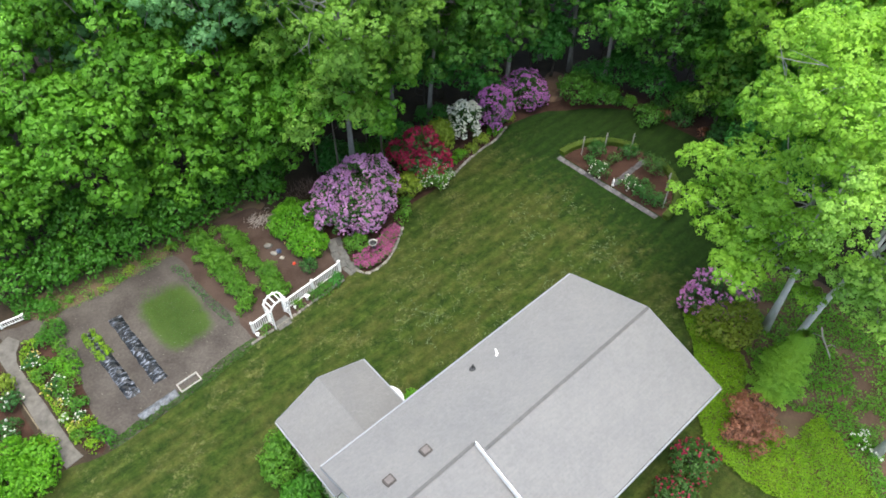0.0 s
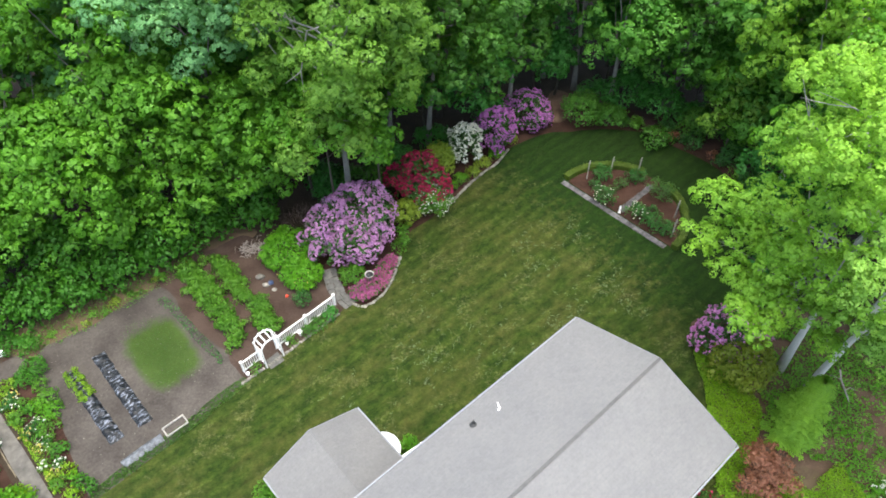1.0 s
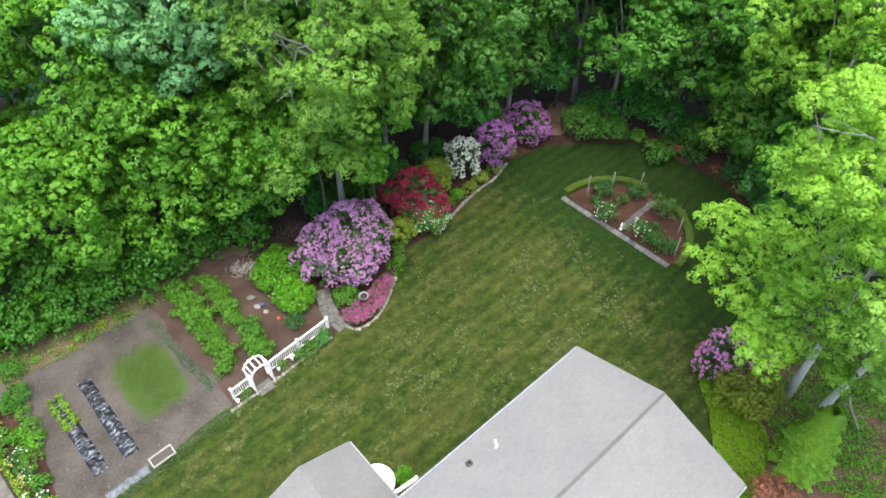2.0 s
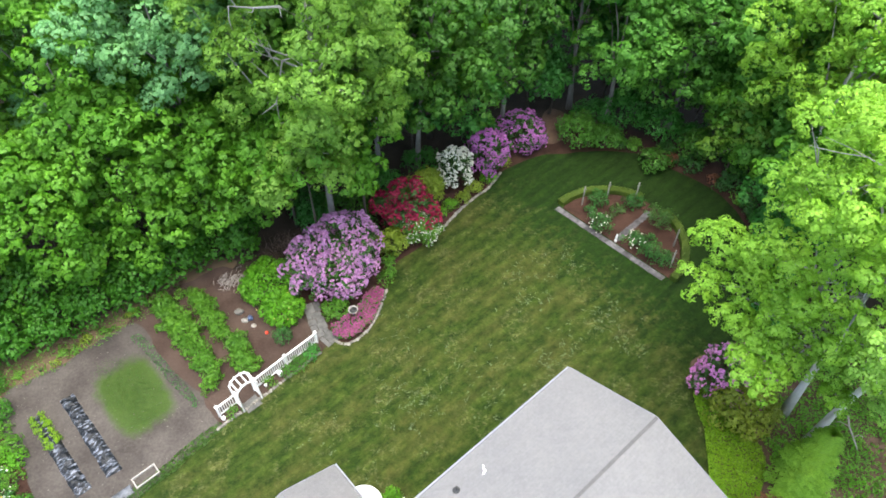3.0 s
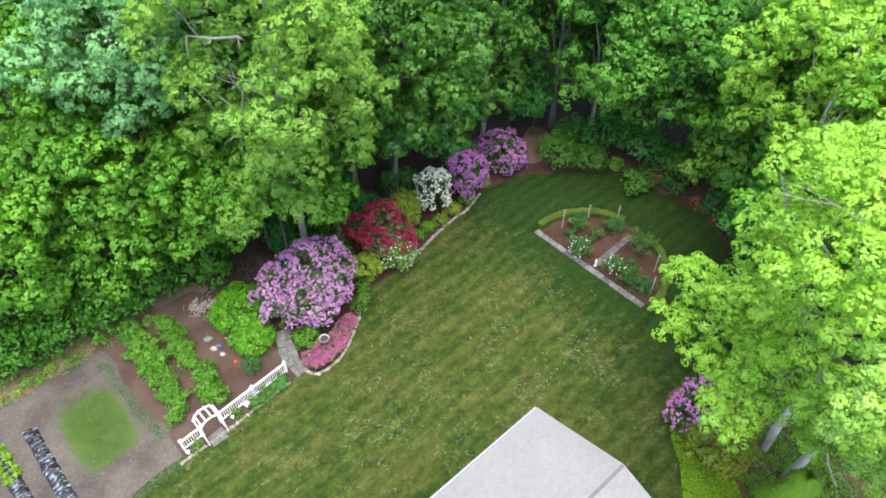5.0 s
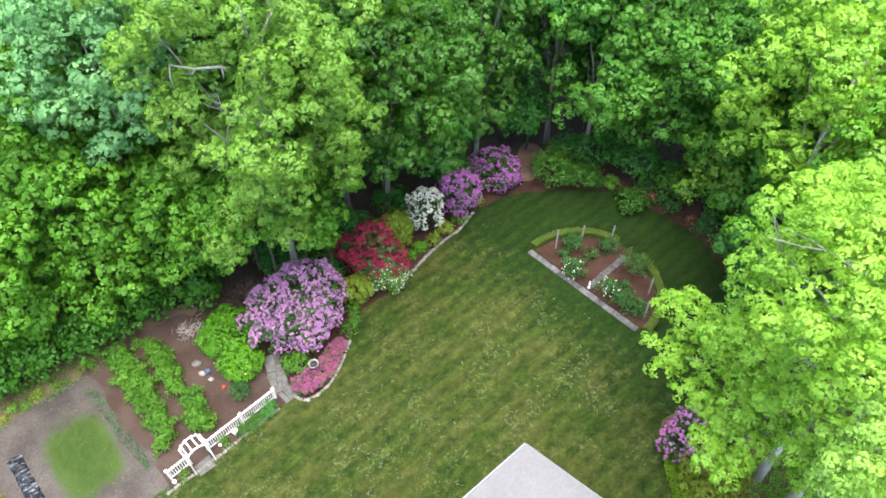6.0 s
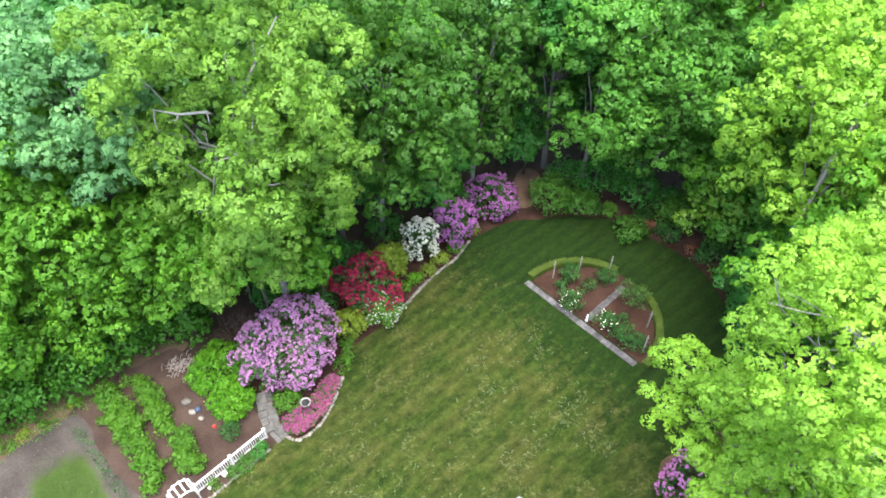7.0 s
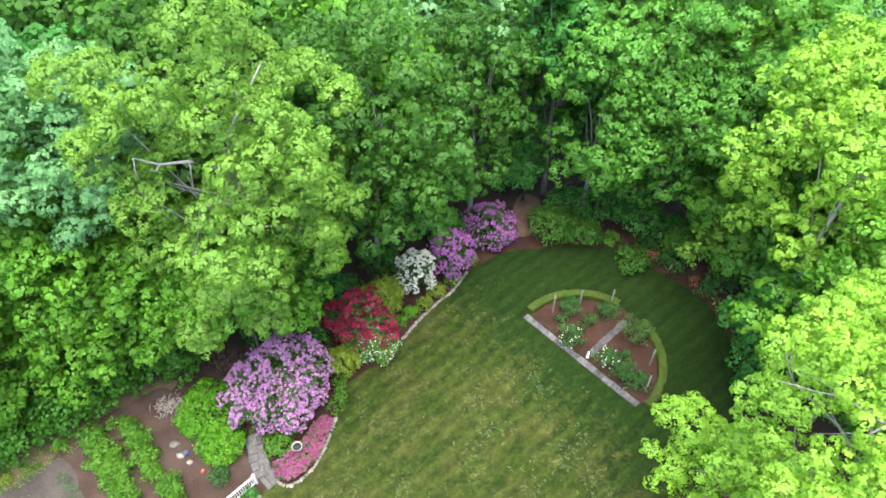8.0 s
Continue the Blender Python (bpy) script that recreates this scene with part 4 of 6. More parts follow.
BACK = [(-31, 34, 16), (-29, 41, 17), (-23.5, 40.5, 18), (-17.5, 42, 19), (-11.5, 42, 20), (-6, 43.5, 19), (-0.5, 46, 18), (3.5, 51.5, 18), (8.5, 54, 19), (13.5, 53, 18), (18.5, 51.5, 18.5), (23.5, 48, 18), (27, 42.5, 18), (28.5, 36, 18.5), (28.5, 30, 18), (33, 26, 18),
        (-36, 40, 17), (-33, 48, 18), (-26, 49, 18), (-19, 50, 19), (-12, 50, 19), (-5.5, 51, 19), (-1, 56, 18.5), (5, 60, 18), (12, 61, 19), (19, 59, 18), (25.5, 56, 19), (31, 50, 18), (34, 42, 18), (35, 34, 18), (-38, 30, 16), (-33, 26, 14), (-16, 58, 18), (-25, 58, 18), (-8, 60, 18)]
SPECIES = [OAK, DEEP, MAPLE, OAK, TEAL]
for i, (x, y, top) in enumerate(BACK):
    deep = y > 53 or abs(x) > 32
    tree((x, y), top, 4.7, top * 0.14, BRIGHT if x > 25 and y < 45 else SPECIES[(i * 7) % 5], "green broadleaf tree deep in the wood", bark=DARKBARK, seed=50 + i, bough=1.3 if deep else 0.95, puff=0.55 if deep else 0.36, leaf=0.55 if deep else 0.4, limbs=3)

# ---- understorey at the wood edge ----
EDGE_PLANTS = [(-25.42, 25.83, 1.4, 2.3), (-23.22, 26.93, 1.5, 2.7), (-21.02, 28.23, 1.5, 2.5), (-19.02, 29.73, 1.5, 2.9), (-17.22, 31.13, 1.5, 3.1), (-15.42, 32.63, 1.5, 3.3), (-13.22, 34.23, 1.3, 2.9), (-22.42, 29.63, 1.8, 4.5), (-18.42, 32.23, 1.7, 4.9), (-14.82, 34.03, 1.6, 4.7), (-26.42, 28.43, 2.0, 4.8), (-11.6, 34.9, 1.1, 2.8), (-23.9, 26.6, 1.0, 1.3), (-21.6, 27.6, 1.0, 1.2), (-19.7, 29.0, 0.9, 1.1), (-17.7, 30.4, 1.0, 1.3), (-16.0, 31.8, 0.9, 1.2), (-14.2, 33.2, 0.9, 1.2), (-11.8, 34.0, 1.0, 1.5)]
for i, (x, y, r, h) in enumerate(EDGE_PLANTS):
    shrub("bush", (x - 0.3, y + 0.4), r, h, WEED, "tangled green bush at the edge of the wood", "bush", 100 + i, 0.5, 50, 0.2, group="bushes of the wood edge")
for i, (x, y, r, h, m) in enumerate([(10.2, 45.3, 1.5, 2.2, OAK), (12.3, 45.0, 1.2, 1.6, OAK), (15.4, 42.7, 1.05, 1.2, OAK), (18.1, 42.7, 0.7, 0.8, GREY), (21.6, 36.4, 1.2, 1.8, DEEP), (20.9, 33.2, 1.5, 2.4, DEEP), (19.7, 29.6, 1.4, 2.0, DEEP), (18.4, 45.0, 1.2, 1.6, DEEP), (18.4, 43.7, 1.2, 2.4, OAK), (20.6, 40.9, 0.9, 1.1, GREY), (21.4, 41.6, 1.4, 2.2, OAK), (21.2, 38.4, 0.9, 1.0, GREY), (19.6, 43.6, 1.1, 1.5, OAK), (-7.8, 36.9, 1.0, 1.6, DEEP), (-4.6, 36.4, 0.8, 1.2, DEEP), (-1.0, 42.4, 1.2, 1.5, DEEP), (11.6, 47.4, 1.3, 2.0, DEEP), (13.8, 46.9, 1.7, 3.4, DEEP), (16.2, 45.8, 1.5, 3.0, DEEP), (3.4, 44.8, 1.4, 2.6, DEEP), (-3.6, 39.6, 1.3, 2.2, DEEP), (-6.6, 37.9, 1.2, 1.5, OAK), (-4.9, 38.2, 1.1, 1.4, OAK), (-8.2, 38.0, 1.2, 1.8, DEEP)]):
    shrub("bush", (x, y), r, h, m, "green leafy bush on mulch below the trees", "bush", 130 + i, 0.42, 48, 0.165, group="bushes under the trees")

for i, (x, y, r, h, m) in enumerate([(13.5, 44.9, 0.5, 0.6, GREY), (14.3, 44.7, 0.6, 0.7, WOODWEED), (17.0, 43.3, 0.4, 0.45, RUSSET), (17.4, 42.9, 0.35, 0.4, GREY), (19.2, 41.2, 0.4, 0.45, RUSSET), (19.7, 40.5, 0.5, 0.6, GREY), (20.5, 39.0, 0.6, 0.7, WOODWEED), (20.9, 37.5, 0.55, 0.7, GREY), (13.0, 45.6, 0.6, 0.8, WOODWEED), (16.6, 44.3, 0.6, 0.8, GREY)]):
    shrub("perennial", (x, y), r, h, m, "low russet plant on the mulch below the trees" if m is RUSSET else "low leafy plant on the mulch below the trees", "plant", 160 + i, 0.2, 40, 0.11, group="low plants below the trees", rough=0.7)
weed_rng = random.Random(180)
for i in range(14):
    f = (i + weed_rng.uniform(0.0, 0.8)) / 14
    off = weed_rng.uniform(-0.5, 0.5)
    shrub("weed", (-22.6 + 8.2 * f - 0.65 * off, 25.4 + 6.6 * f + 0.76 * off), weed_rng.uniform(0.15, 0.34), weed_rng.uniform(0.15, 0.4), (WOODWEED, CROP, OLIVE)[i % 3], "small weed growing in the dry verge", "weed", 181 + i, 0.14, 40, 0.09, group="weeds of the verge", rough=0.8)

# ---- flowering shrubs ----
shrub("rhododendron", (-6.15, 32.7), (2.85, 2.85), 4.2, RHODO, "huge rounded rhododendron covered in lilac-pink blossom", "rhododendron", 201, 0.5, 60, 0.16, LILAC, 4300, 0.125, rough=0.4, dens=1.6, low=-0.5, lobes=[(0.8, 0.8, 2.4, 1.7), (-0.6, 0.3, 2.1, 1.3), (-1.65, -0.6, 1.5, 0.95), (-1.2, -1.5, 1.2, 0.85), (0.3, -1.2, 1.75, 1.05), (1.7, -0.2, 1.75, 1.1), (1.2, -1.3, 1.35, 0.9)])
shrub("rhododendron", (-1.8, 37.0), (1.95, 1.4), 3.3, RHODO, "crimson red flowering rhododendron bush", "rhododendron", 202, 0.45, 60, 0.15, CRIMSON, 1500, 0.125, rough=0.45, dens=1.4, low=-0.4, lobes=[(0.1, 0.4, 2.1, 1.1), (-1.1, 0.3, 1.5, 0.85), (0.95, -0.25, 1.6, 0.85), (-0.35, -0.65, 1.3, 0.8), (1.45, -0.75, 1.0, 0.5)])
shrub("shrub", (-0.7, 38.7), (1.3, 1.1), 3.2, OLIVE, "olive-green leafy shrub between the flowering bushes", "shrub", 203, 0.35, 70, 0.12)
shrub("azalea", (-0.75, 35.85), (1.15, 1.1), 1.7, CROP, "green azalea dotted with small white flowers", "azalea", 204, 0.3, 70, 0.1, IVORY, 420, 0.06)
shrub("shrub", (-2.65, 34.8), (1.0, 0.95), 1.6, OLIVE, "rounded olive-yellow shrub at the lawn edge", "shrub", 205, 0.33, 75, 0.12)
shrub("rhododendron", (1.3, 40.8), (1.0, 0.95), 3.5, RHODO, "rhododendron covered in white blossom", "rhododendron", 206, 0.38, 55, 0.14, IVORY, 820, 0.11, low=-0.4)
shrub("rhododendron", (3.5, 42.2), (1.15, 1.1), 3.6, RHODO, "bright purple flowering rhododendron", "rhododendron", 207, 0.38, 50, 0.14, PURPLE, 1050, 0.115, low=-0.4)
shrub("rhododendron", (6.0, 45.1), (1.8, 1.5), 2.6, RHODO, "purple flowering rhododendron below the trees", "rhododendron", 208, 0.4, 60, 0.14, PURPLE, 1050, 0.115, low=-0.4)
shrub("rhododendron", (16.0, 25.0), (1.9, 1.8), 2.4, RHODO, "lilac flowering rhododendron under the maple", "rhododendron", 209, 0.38, 60, 0.15, MAUVE, 800, 0.12, low=-0.3)
shrub("shrub", (-5.6, 29.9), (0.75, 0.7), 0.9, CROP, "small rounded green shrub by the stone path", "shrub", 210, 0.26, 60, 0.1)
shrub("shrub", (-2.75, 32.7), (0.6, 1.2), 0.8, CROP, "low straggling green plants at the lawn edge", "shrub", 211, 0.2, 45, 0.1, rough=0.7, lobes=[(0.0, 0.75, 0.4, 0.42), (0.12, 0.0, 0.35, 0.35), (-0.15, -0.55, 0.3, 0.4), (0.2, 1.3, 0.3, 0.28)])
for i, (x, y, r) in enumerate([(2.6, 40.4, 0.55), (3.6, 41.3, 0.5), (1.9, 39.3, 0.45), (1.0, 38.6, 0.45), (4.6, 43.0, 0.6), (0.4, 37.9, 0.4)]):
    shrub("shrub", (x, y), r, 0.6, FRESH if i % 2 else OLIVE, "small green perennial in the mulch bed", "plant", 220 + i, 0.2, 45, 0.09, group="small perennials")
azalea_outline = wavy([(-5.6, 28.15), (-4.75, 27.9), (-3.68, 28.95), (-3.12, 30.5), (-2.95, 31.5), (-3.9, 31.3), (-4.5, 30.0), (-5.2, 29.3), (-5.8, 28.9)], 0.3, 0.05, 9)
carpet("azalea_mat", azalea_outline, 0.55, WEED, "low spreading azaleas in deep pink flower", 4200, 230, 0.09, "azalea", PINK, 1000, 0.09)

# ---- plants beside the house ----
def evergreen(at, lean, height, reach):
    """A broad evergreen of feathery flat sprays, each reaching up and out from the stem."""
    rng = np.random.default_rng(241)
    ob = thing("evergreen", (at[0], at[1], 0), "broad feathery green evergreen shrub", "evergreen")
    part("stem", mesh_of(*tube([(0, 0, -0.05), (lean[0] * 0.4, lean[1] * 0.4, height * 0.5), (lean[0], lean[1], height * 0.95)], [0.09, 0.06, 0.015], 7), smooth=True), DARKBARK, ob)
    P, N, T, S = [], [], [], []
    count, each = 360, 85
    for i in range(count):
        f = (i + 0.5) / count
        w = GOLDEN * i + rng.normal() * 0.3
        out = np.array((math.cos(w), math.sin(w), 0.0))
        root = np.array((lean[0] * f, lean[1] * f, 0.25 + (height - 0.7) * f))
        long = (reach * (1 - f) ** 0.75 + 0.3) * rng.uniform(0.6, 1.08)
        way = out + np.array((0, 0, 0.45 + 0.6 * f + rng.normal() * 0.12))
        side = np.array((-out[1], out[0], 0.0))
        u = rng.uniform(0.3, 1.0, each)
        v = rng.normal(size=each) * 0.24 * (1.2 - u)
        droop = np.outer(u ** 3 * long * 0.14, (0, 0, 1.0))
        P.append(root + np.outer(u * long, way) + np.outer(v, side) - droop + rng.normal(size=(each, 3)) * 0.035)
        N.append(np.tile(np.array((0, 0, 0.9)) + out * 0.35, (each, 1)) + rng.normal(size=(each, 3)) * 0.3)
        T.append(np.tile(way, (each, 1)) + np.outer(np.sign(v) * 0.5, side))
        S.append(np.outer(0.3 + u, out) + np.array((0, 0, 0.5)) + np.outer(v * 3, side))
    P = np.concatenate(P)
    part("foliage", kites(P, np.concatenate(N), np.full(len(P), 0.15), rng, width=0.5, curl=0.05, along=np.concatenate(T), round_to=np.concatenate(S)), JUNIPER, ob)
    return ob


shrub("shrub", (16.0, 23.1), (1.7, 1.5), 2.5, BRONZE, "bronze-green leafy shrub under the maple", "shrub", 240, 0.4, 60, 0.14)
evergreen((17.4, 19.4), (0.8, 0.8), 4.4, 1.3)
shrub("japanese_maple", (15.4, 17.0), (1.35, 1.3), 2.4, RUSSET, "russet-red Japanese maple shrub in leaf", "shrub", 242, 0.36, 70, 0.11, rough=0.5, lobes=[(-0.65, 0.5, 1.75, 0.55), (0.1, 0.75, 1.55, 0.6), (0.75, 0.25, 1.2, 0.55), (0.8, -0.5, 0.85, 0.5), (-0.2, -0.2, 1.35, 0.65), (-0.75, -0.45, 1.05, 0.5), (0.1, -0.95, 0.6, 0.5)])
shrub("azalea", (12.3, 15.2), (1.1, 1.0), 1.5, RHODO, "green azalea with crimson flowers beside the house wall", "azalea", 243, 0.35, 60, 0.12, CRIMSON, 130, 0.09)
shrub("azalea", (10.9, 13.4), (0.9, 0.9), 1.2, RHODO, "green azalea with crimson flowers beside the house wall", "azalea", 244, 0.35, 60, 0.12, CRIMSON, 90, 0.09)
carpet("groundcover_mat", wavy([(14.0, 24.6), (14.05, 22.4), (13.55, 19.2), (13.3, 17.0), (14.3, 16.8), (15.6, 18.6), (16.6, 20.6), (16.2, 23.0), (15.2, 24.6)], 0.4, 0.06, 12), 0.5, YELLOWGREEN, "lime-yellow carpet of groundcover beside the lawn", 15000, 245, 0.095)
carpet("groundcover_mat", wavy([(13.4, 17.0), (13.3, 16.2), (14.8, 14.4), (16.9, 13.2), (20.0, 12.1), (20.9, 14.2), (20.4, 15.9), (19.7, 18.0), (18.6, 17.3), (17.0, 17.2), (15.0, 16.6)], 0.4, 0.06, 13), 0.4, YELLOWGREEN, "lime-yellow carpet of groundcover round a bare patch", 19000, 246, 0.095, bare=(17.9, 17.0, 0.55))
under_maples = wavy([(16.8, 22.6), (18.0, 18.6), (19.6, 18.0), (20.3, 15.9), (20.8, 14.2), (21.2, 12.4), (27.0, 12.6), (27.0, 21.0), (23.0, 26.0), (18.0, 26.6)], 0.4, 0.1, 14)
carpet("groundcover_mat", under_maples, 0.34, WOODWEED, "green low woodland plants below the maples", 23000, 247, 0.135, bare=(22.1, 17.8, 0.8), patchy=True)
carpet("groundcover_mat", under_maples, 0.5, FRESH, "taller tufts of bright weeds below the maples", 7000, 252, 0.15, bare=(22.6, 19.4, 0.9), patchy=True)
for i, (x, y, r) in enumerate([(21.2, 16.6, 0.32), (21.6, 15.9, 0.42)]):
    shrub("flowering_plant", (x, y), r, 0.5, FRESH, "small plant with white flowers below the maples", "plant", 253 + i, 0.2, 45, 0.1, IVORY, 26, 0.09, group="white flowering plants")
dead_branch = thing("fallen_branch", (20.9, 22.5, 0.0), "pale dead branch fallen below the maples", "branch")
for r, line in ((0.05, [(0.0, 0.1, 1.5), (-0.05, -0.4, 1.3), (0.1, -0.85, 1.0), (0.4, -1.05, 0.5), (0.65, -1.1, 0.0)]), (0.03, [(-0.05, -0.4, 1.3), (-0.35, -0.1, 1.2), (-0.7, 0.1, 0.7)]), (0.025, [(0.1, -0.85, 1.0), (0.45, -0.7, 1.0), (0.75, -0.75, 0.8)])):
    part("stick", mesh_of(*tube(line, [r * (1 - 0.5 * i / len(line)) for i in range(len(line))], 6), smooth=True), DEADWOOD, dead_branch)
tagged(part("bare_patch", solid(wavy([(16.9, 17.6), (17.6, 16.4), (18.8, 16.5), (19.0, 17.3), (18.0, 17.9)], 0.3, 0.12, 15), 0.0, 0.03), DRYGRASS), "bare tan earth showing through the groundcover", "soil", kind="structure")
shrub("bush", (-7.9, 15.0), (1.0, 1.3), 2.2, CROP, "bright green bush against the house wing", "bush", 248, 0.38, 70, 0.13)
shrub("bush", (-6.6, 13.0), (1.0, 1.2), 2.0, WEED, "green bush against the house wing", "bush", 249, 0.38, 70, 0.13)

# ---- vegetable garden ----
def crop_row(a, b, n, r, seed):
    """Ragged plants of uneven size along a row, with small ones strayed beside it."""
    rng = np.random.default_rng(seed)
    for i in range(n):
        f = min(1, max(0, (i + rng.normal() * 0.3) / (n - 1)))
        small = rng.random() < 0.3
        rr = r * (rng.uniform(0.4, 0.65) if small else rng.uniform(0.75, 1.3))
        off = rng.normal() * (0.34 if small else 0.13)
        x, y = a[0] + (b[0] - a[0]) * f + off * 0.72, a[1] + (b[1] - a[1]) * f + off * 0.68
        shrub("crop_plant", (x, y), (rr * rng.uniform(0.8, 1.2), rr), rng.uniform(0.35, 0.6) + 0.5 * rr, CROP, "leafy green vegetable plant in a garden row", "vegetable", seed + i, 0.2, 58, 0.125, group="rows of vegetables", rough=0.9, dens=1.2)


crop_row((-15.9, 30.2), (-11.5, 25.2), 15, 0.6, 300)
crop_row((-14.2, 30.9), (-9.8, 26.1), 14, 0.52, 320)
shrub("peony", (-9.9, 31.7), (1.75, 1.8), 1.3, FRESH, "broad bright-green leafy mound", "plant", 340, 0.34, 70, 0.13)
shrub("peony", (-8.7, 29.7), (1.25, 1.15), 1.1, FRESH, "broad bright-green leafy mound with a few yellow flowers", "plant", 341, 0.32, 70, 0.13, YELLOWBLOOM, 8, 0.07)
shrub("shrub", (-8.5, 28.1), (0.5, 0.5), 0.7, GREY, "small grey-green leafy herb by the fence", "plant", 342, 0.2, 40, 0.09)


def quad_grid(corners, nx, ny, z, bulge, amp, seed):
    """A wrinkled sheet between four corners, humped along its middle."""
    a, b, c, d = (Vector((*p, 0)) for p in corners)
    verts, faces = [], []
    for i in range(nx + 1):
        for j in range(ny + 1):
            u, w = i / nx, j / ny
            p = a.lerp(b, w).lerp(d.lerp(c, w), u)
            h = z + bulge * math.sin(math.pi * w) ** 0.7 + amp * noise.noise(p * 3.5 + Vector((seed, 0, 0)))
            rim = 0.06 * noise.noise(p * 2 + Vector((0, seed, 0)))
            edge = i in (0, nx) or j in (0, ny)
            verts.append((p.x + rim, p.y + rim * 0.5, max(0.024, h) if not edge else 0.022))
    for i in range(nx):
        for j in range(ny):
            k = i * (ny + 1) + j
            faces.append((k, k + 1, k + ny + 2, k + ny + 1))
    return mesh_of(verts, faces, smooth=True)


for k, c in enumerate([[(-19.85, 24.05), (-19.3, 24.5), (-15.3, 20.3), (-15.9, 19.8)], [(-21.05, 22.95), (-20.45, 23.3), (-16.5, 19.35), (-17.05, 18.8)], [(-16.3, 17.95), (-15.9, 17.6), (-14.3, 19.1), (-14.7, 19.5)]]):
    ob = part("mulch_film", quad_grid(c, 60, 8, 0.05, 0.09, 0.09, 3.3 * k), DUSTYFILM if k == 2 else FILM)
    tagged(ob, ("wrinkled strip of black plastic mulch film on soil", "wrinkled strip of black plastic mulch film with seedlings", "dusty grey strip of plastic film by the lawn")[k], "mulch film")
for k in range(12):
    f, side = (k % 6) / 5, k // 6
    x0, y0 = (-20.85 + 1.5 * f, 22.85 - 1.45 * f) if side == 0 else (-20.45 + 1.4 * f, 23.2 - 1.4 * f)
    shrub("seedling", (x0, y0), 0.12 + 0.03 * (k % 3), 0.18, YELLOWGREEN, "yellow-green seedling on the black film", "seedling", 360 + k, 0.11, 60, 0.08, group="seedlings", base=0.06)


def cold_frame():
    ob = thing("cold_frame", (-14.0, 19.9, 0.02), "empty pale timber cold frame lying on the soil", "garden frame", turn=radians(43))
    for x0, y0, x1, y1 in ((-0.62, -0.32, 0.62, -0.25), (-0.62, 0.25, 0.62, 0.32), (-0.62, -0.25, -0.55, 0.25), (0.55, -0.25, 0.62, 0.25)):
        part("board", box(bmesh.new(), x0, y0, 0, x1, y1, 0.12, 0.008), WOOD, ob)


cold_frame()


def pebbles():
    """Small pale stones strewn over the vegetable plot."""
    rng = np.random.default_rng(378)
    p = scatter([(-17.3, 28.6), (-14.2, 25.6), (-11.3, 22.4), (-13.5, 19.7), (-16.6, 16.8), (-20.0, 20.6), (-22.6, 23.6), (-20.5, 26.0)], 150, rng)
    verts, faces = [], []
    for x, y in p:
        s, k = rng.uniform(0.015, 0.05), len(verts)
        a = rng.uniform(0, 6.283)
        for dx, dy, dz in ((1, 0, 0), (0, 0.8, 0), (-1, 0, 0), (0, -0.8, 0), (0, 0, 0.7)):
            verts.append((x + s * (dx * math.cos(a) - dy * math.sin(a)), y + s * (dx * math.sin(a) + dy * math.cos(a)), 0.018 + s * dz))
        faces += [(k, k + 1, k + 4), (k + 1, k + 2, k + 4), (k + 2, k + 3, k + 4), (k + 3, k, k + 4)]
    tagged(part("pebbles", mesh_of(verts, faces), PALESTONE), "small pale pebbles strewn over the garden soil", "pebbles", kind="stuff")


pebbles()
carpet("weed_row", wavy([(-17.2, 28.1), (-16.8, 28.4), (-12.3, 24.0), (-12.5, 23.6)], 0.4, 0.15, 21), 0.25, GREY, "thin row of small grey-green weeds on the soil", 420, 380, 0.1, "weeds")
carpet("grass_fringe", wavy([(-17.1, 15.9), (-13.4, 19.4), (-10.7, 22.5), (-11.1, 22.9), (-13.8, 19.9), (-17.3, 16.4)], 0.4, 0.12, 22), 0.09, PATCHLEAF, "ragged grass fringe between soil and lawn", 2600, 381, 0.1, "grass")
carpet("weed_patch", wavy([(-24.6, 25.0), (-22.4, 27.0), (-19.4, 29.5), (-16.8, 31.8), (-15.9, 30.6), (-18.3, 28.0), (-21.3, 25.6), (-23.4, 23.7)], 0.4, 0.5, 23), 0.35, CROP, "straggling weeds on the dry verge", 1300, 382, 0.11, "weeds")
for i, (x, y) in enumerate([(-21.6, 21.0), (-21.0, 20.4)]):
    shrub("plant", (x, y), 0.45, 0.35, FRESH, "spreading green plant on bare soil", "plant", 384 + i, 0.2, 40, 0.11)

def grass_patch():
    """Young grass, thick in the middle and thinning out to bare soil."""
    rng = np.random.default_rng(386)
    n = 17000
    q = rng.uniform(-1, 1, (n, 2)) * np.array((3.9, 2.5))
    edge = np.array([noise.noise(Vector((x * 0.9, y * 0.9, 4.0))) + 0.6 * noise.noise(Vector((x * 3, y * 3, 9.0))) for x, y in q])
    out = np.maximum(np.abs(q[:, 0]) / 2.55, np.abs(q[:, 1]) / 1.42) ** 2 * 0.6 + (q[:, 0] / 2.55) ** 2 * 0.4 + (q[:, 1] / 1.42) ** 2 * 0.4
    q = q[rng.random(n) < np.clip(1.3 - out * 1.0 + edge * 0.7 - 0.09 * q[:, 0], 0, 1) ** 1.6]
    a = math.atan2(-4.2, 3.9)
    P = np.c_[-15.95 + q[:, 0] * math.cos(a) - q[:, 1] * math.sin(a), 24.4 + q[:, 0] * math.sin(a) + q[:, 1] * math.cos(a), rng.uniform(0.03, 0.07, len(q))]
    N = rng.normal(size=P.shape) * 0.5 + np.array((0, 0, 1))
    ob = part("grass_patch", kites(P, N, rng.uniform(0.04, 0.065, len(P)), rng, width=0.5), PATCHLEAF)
    tagged(ob, "soft patch of young green grass on the soil", "grass", kind="stuff")


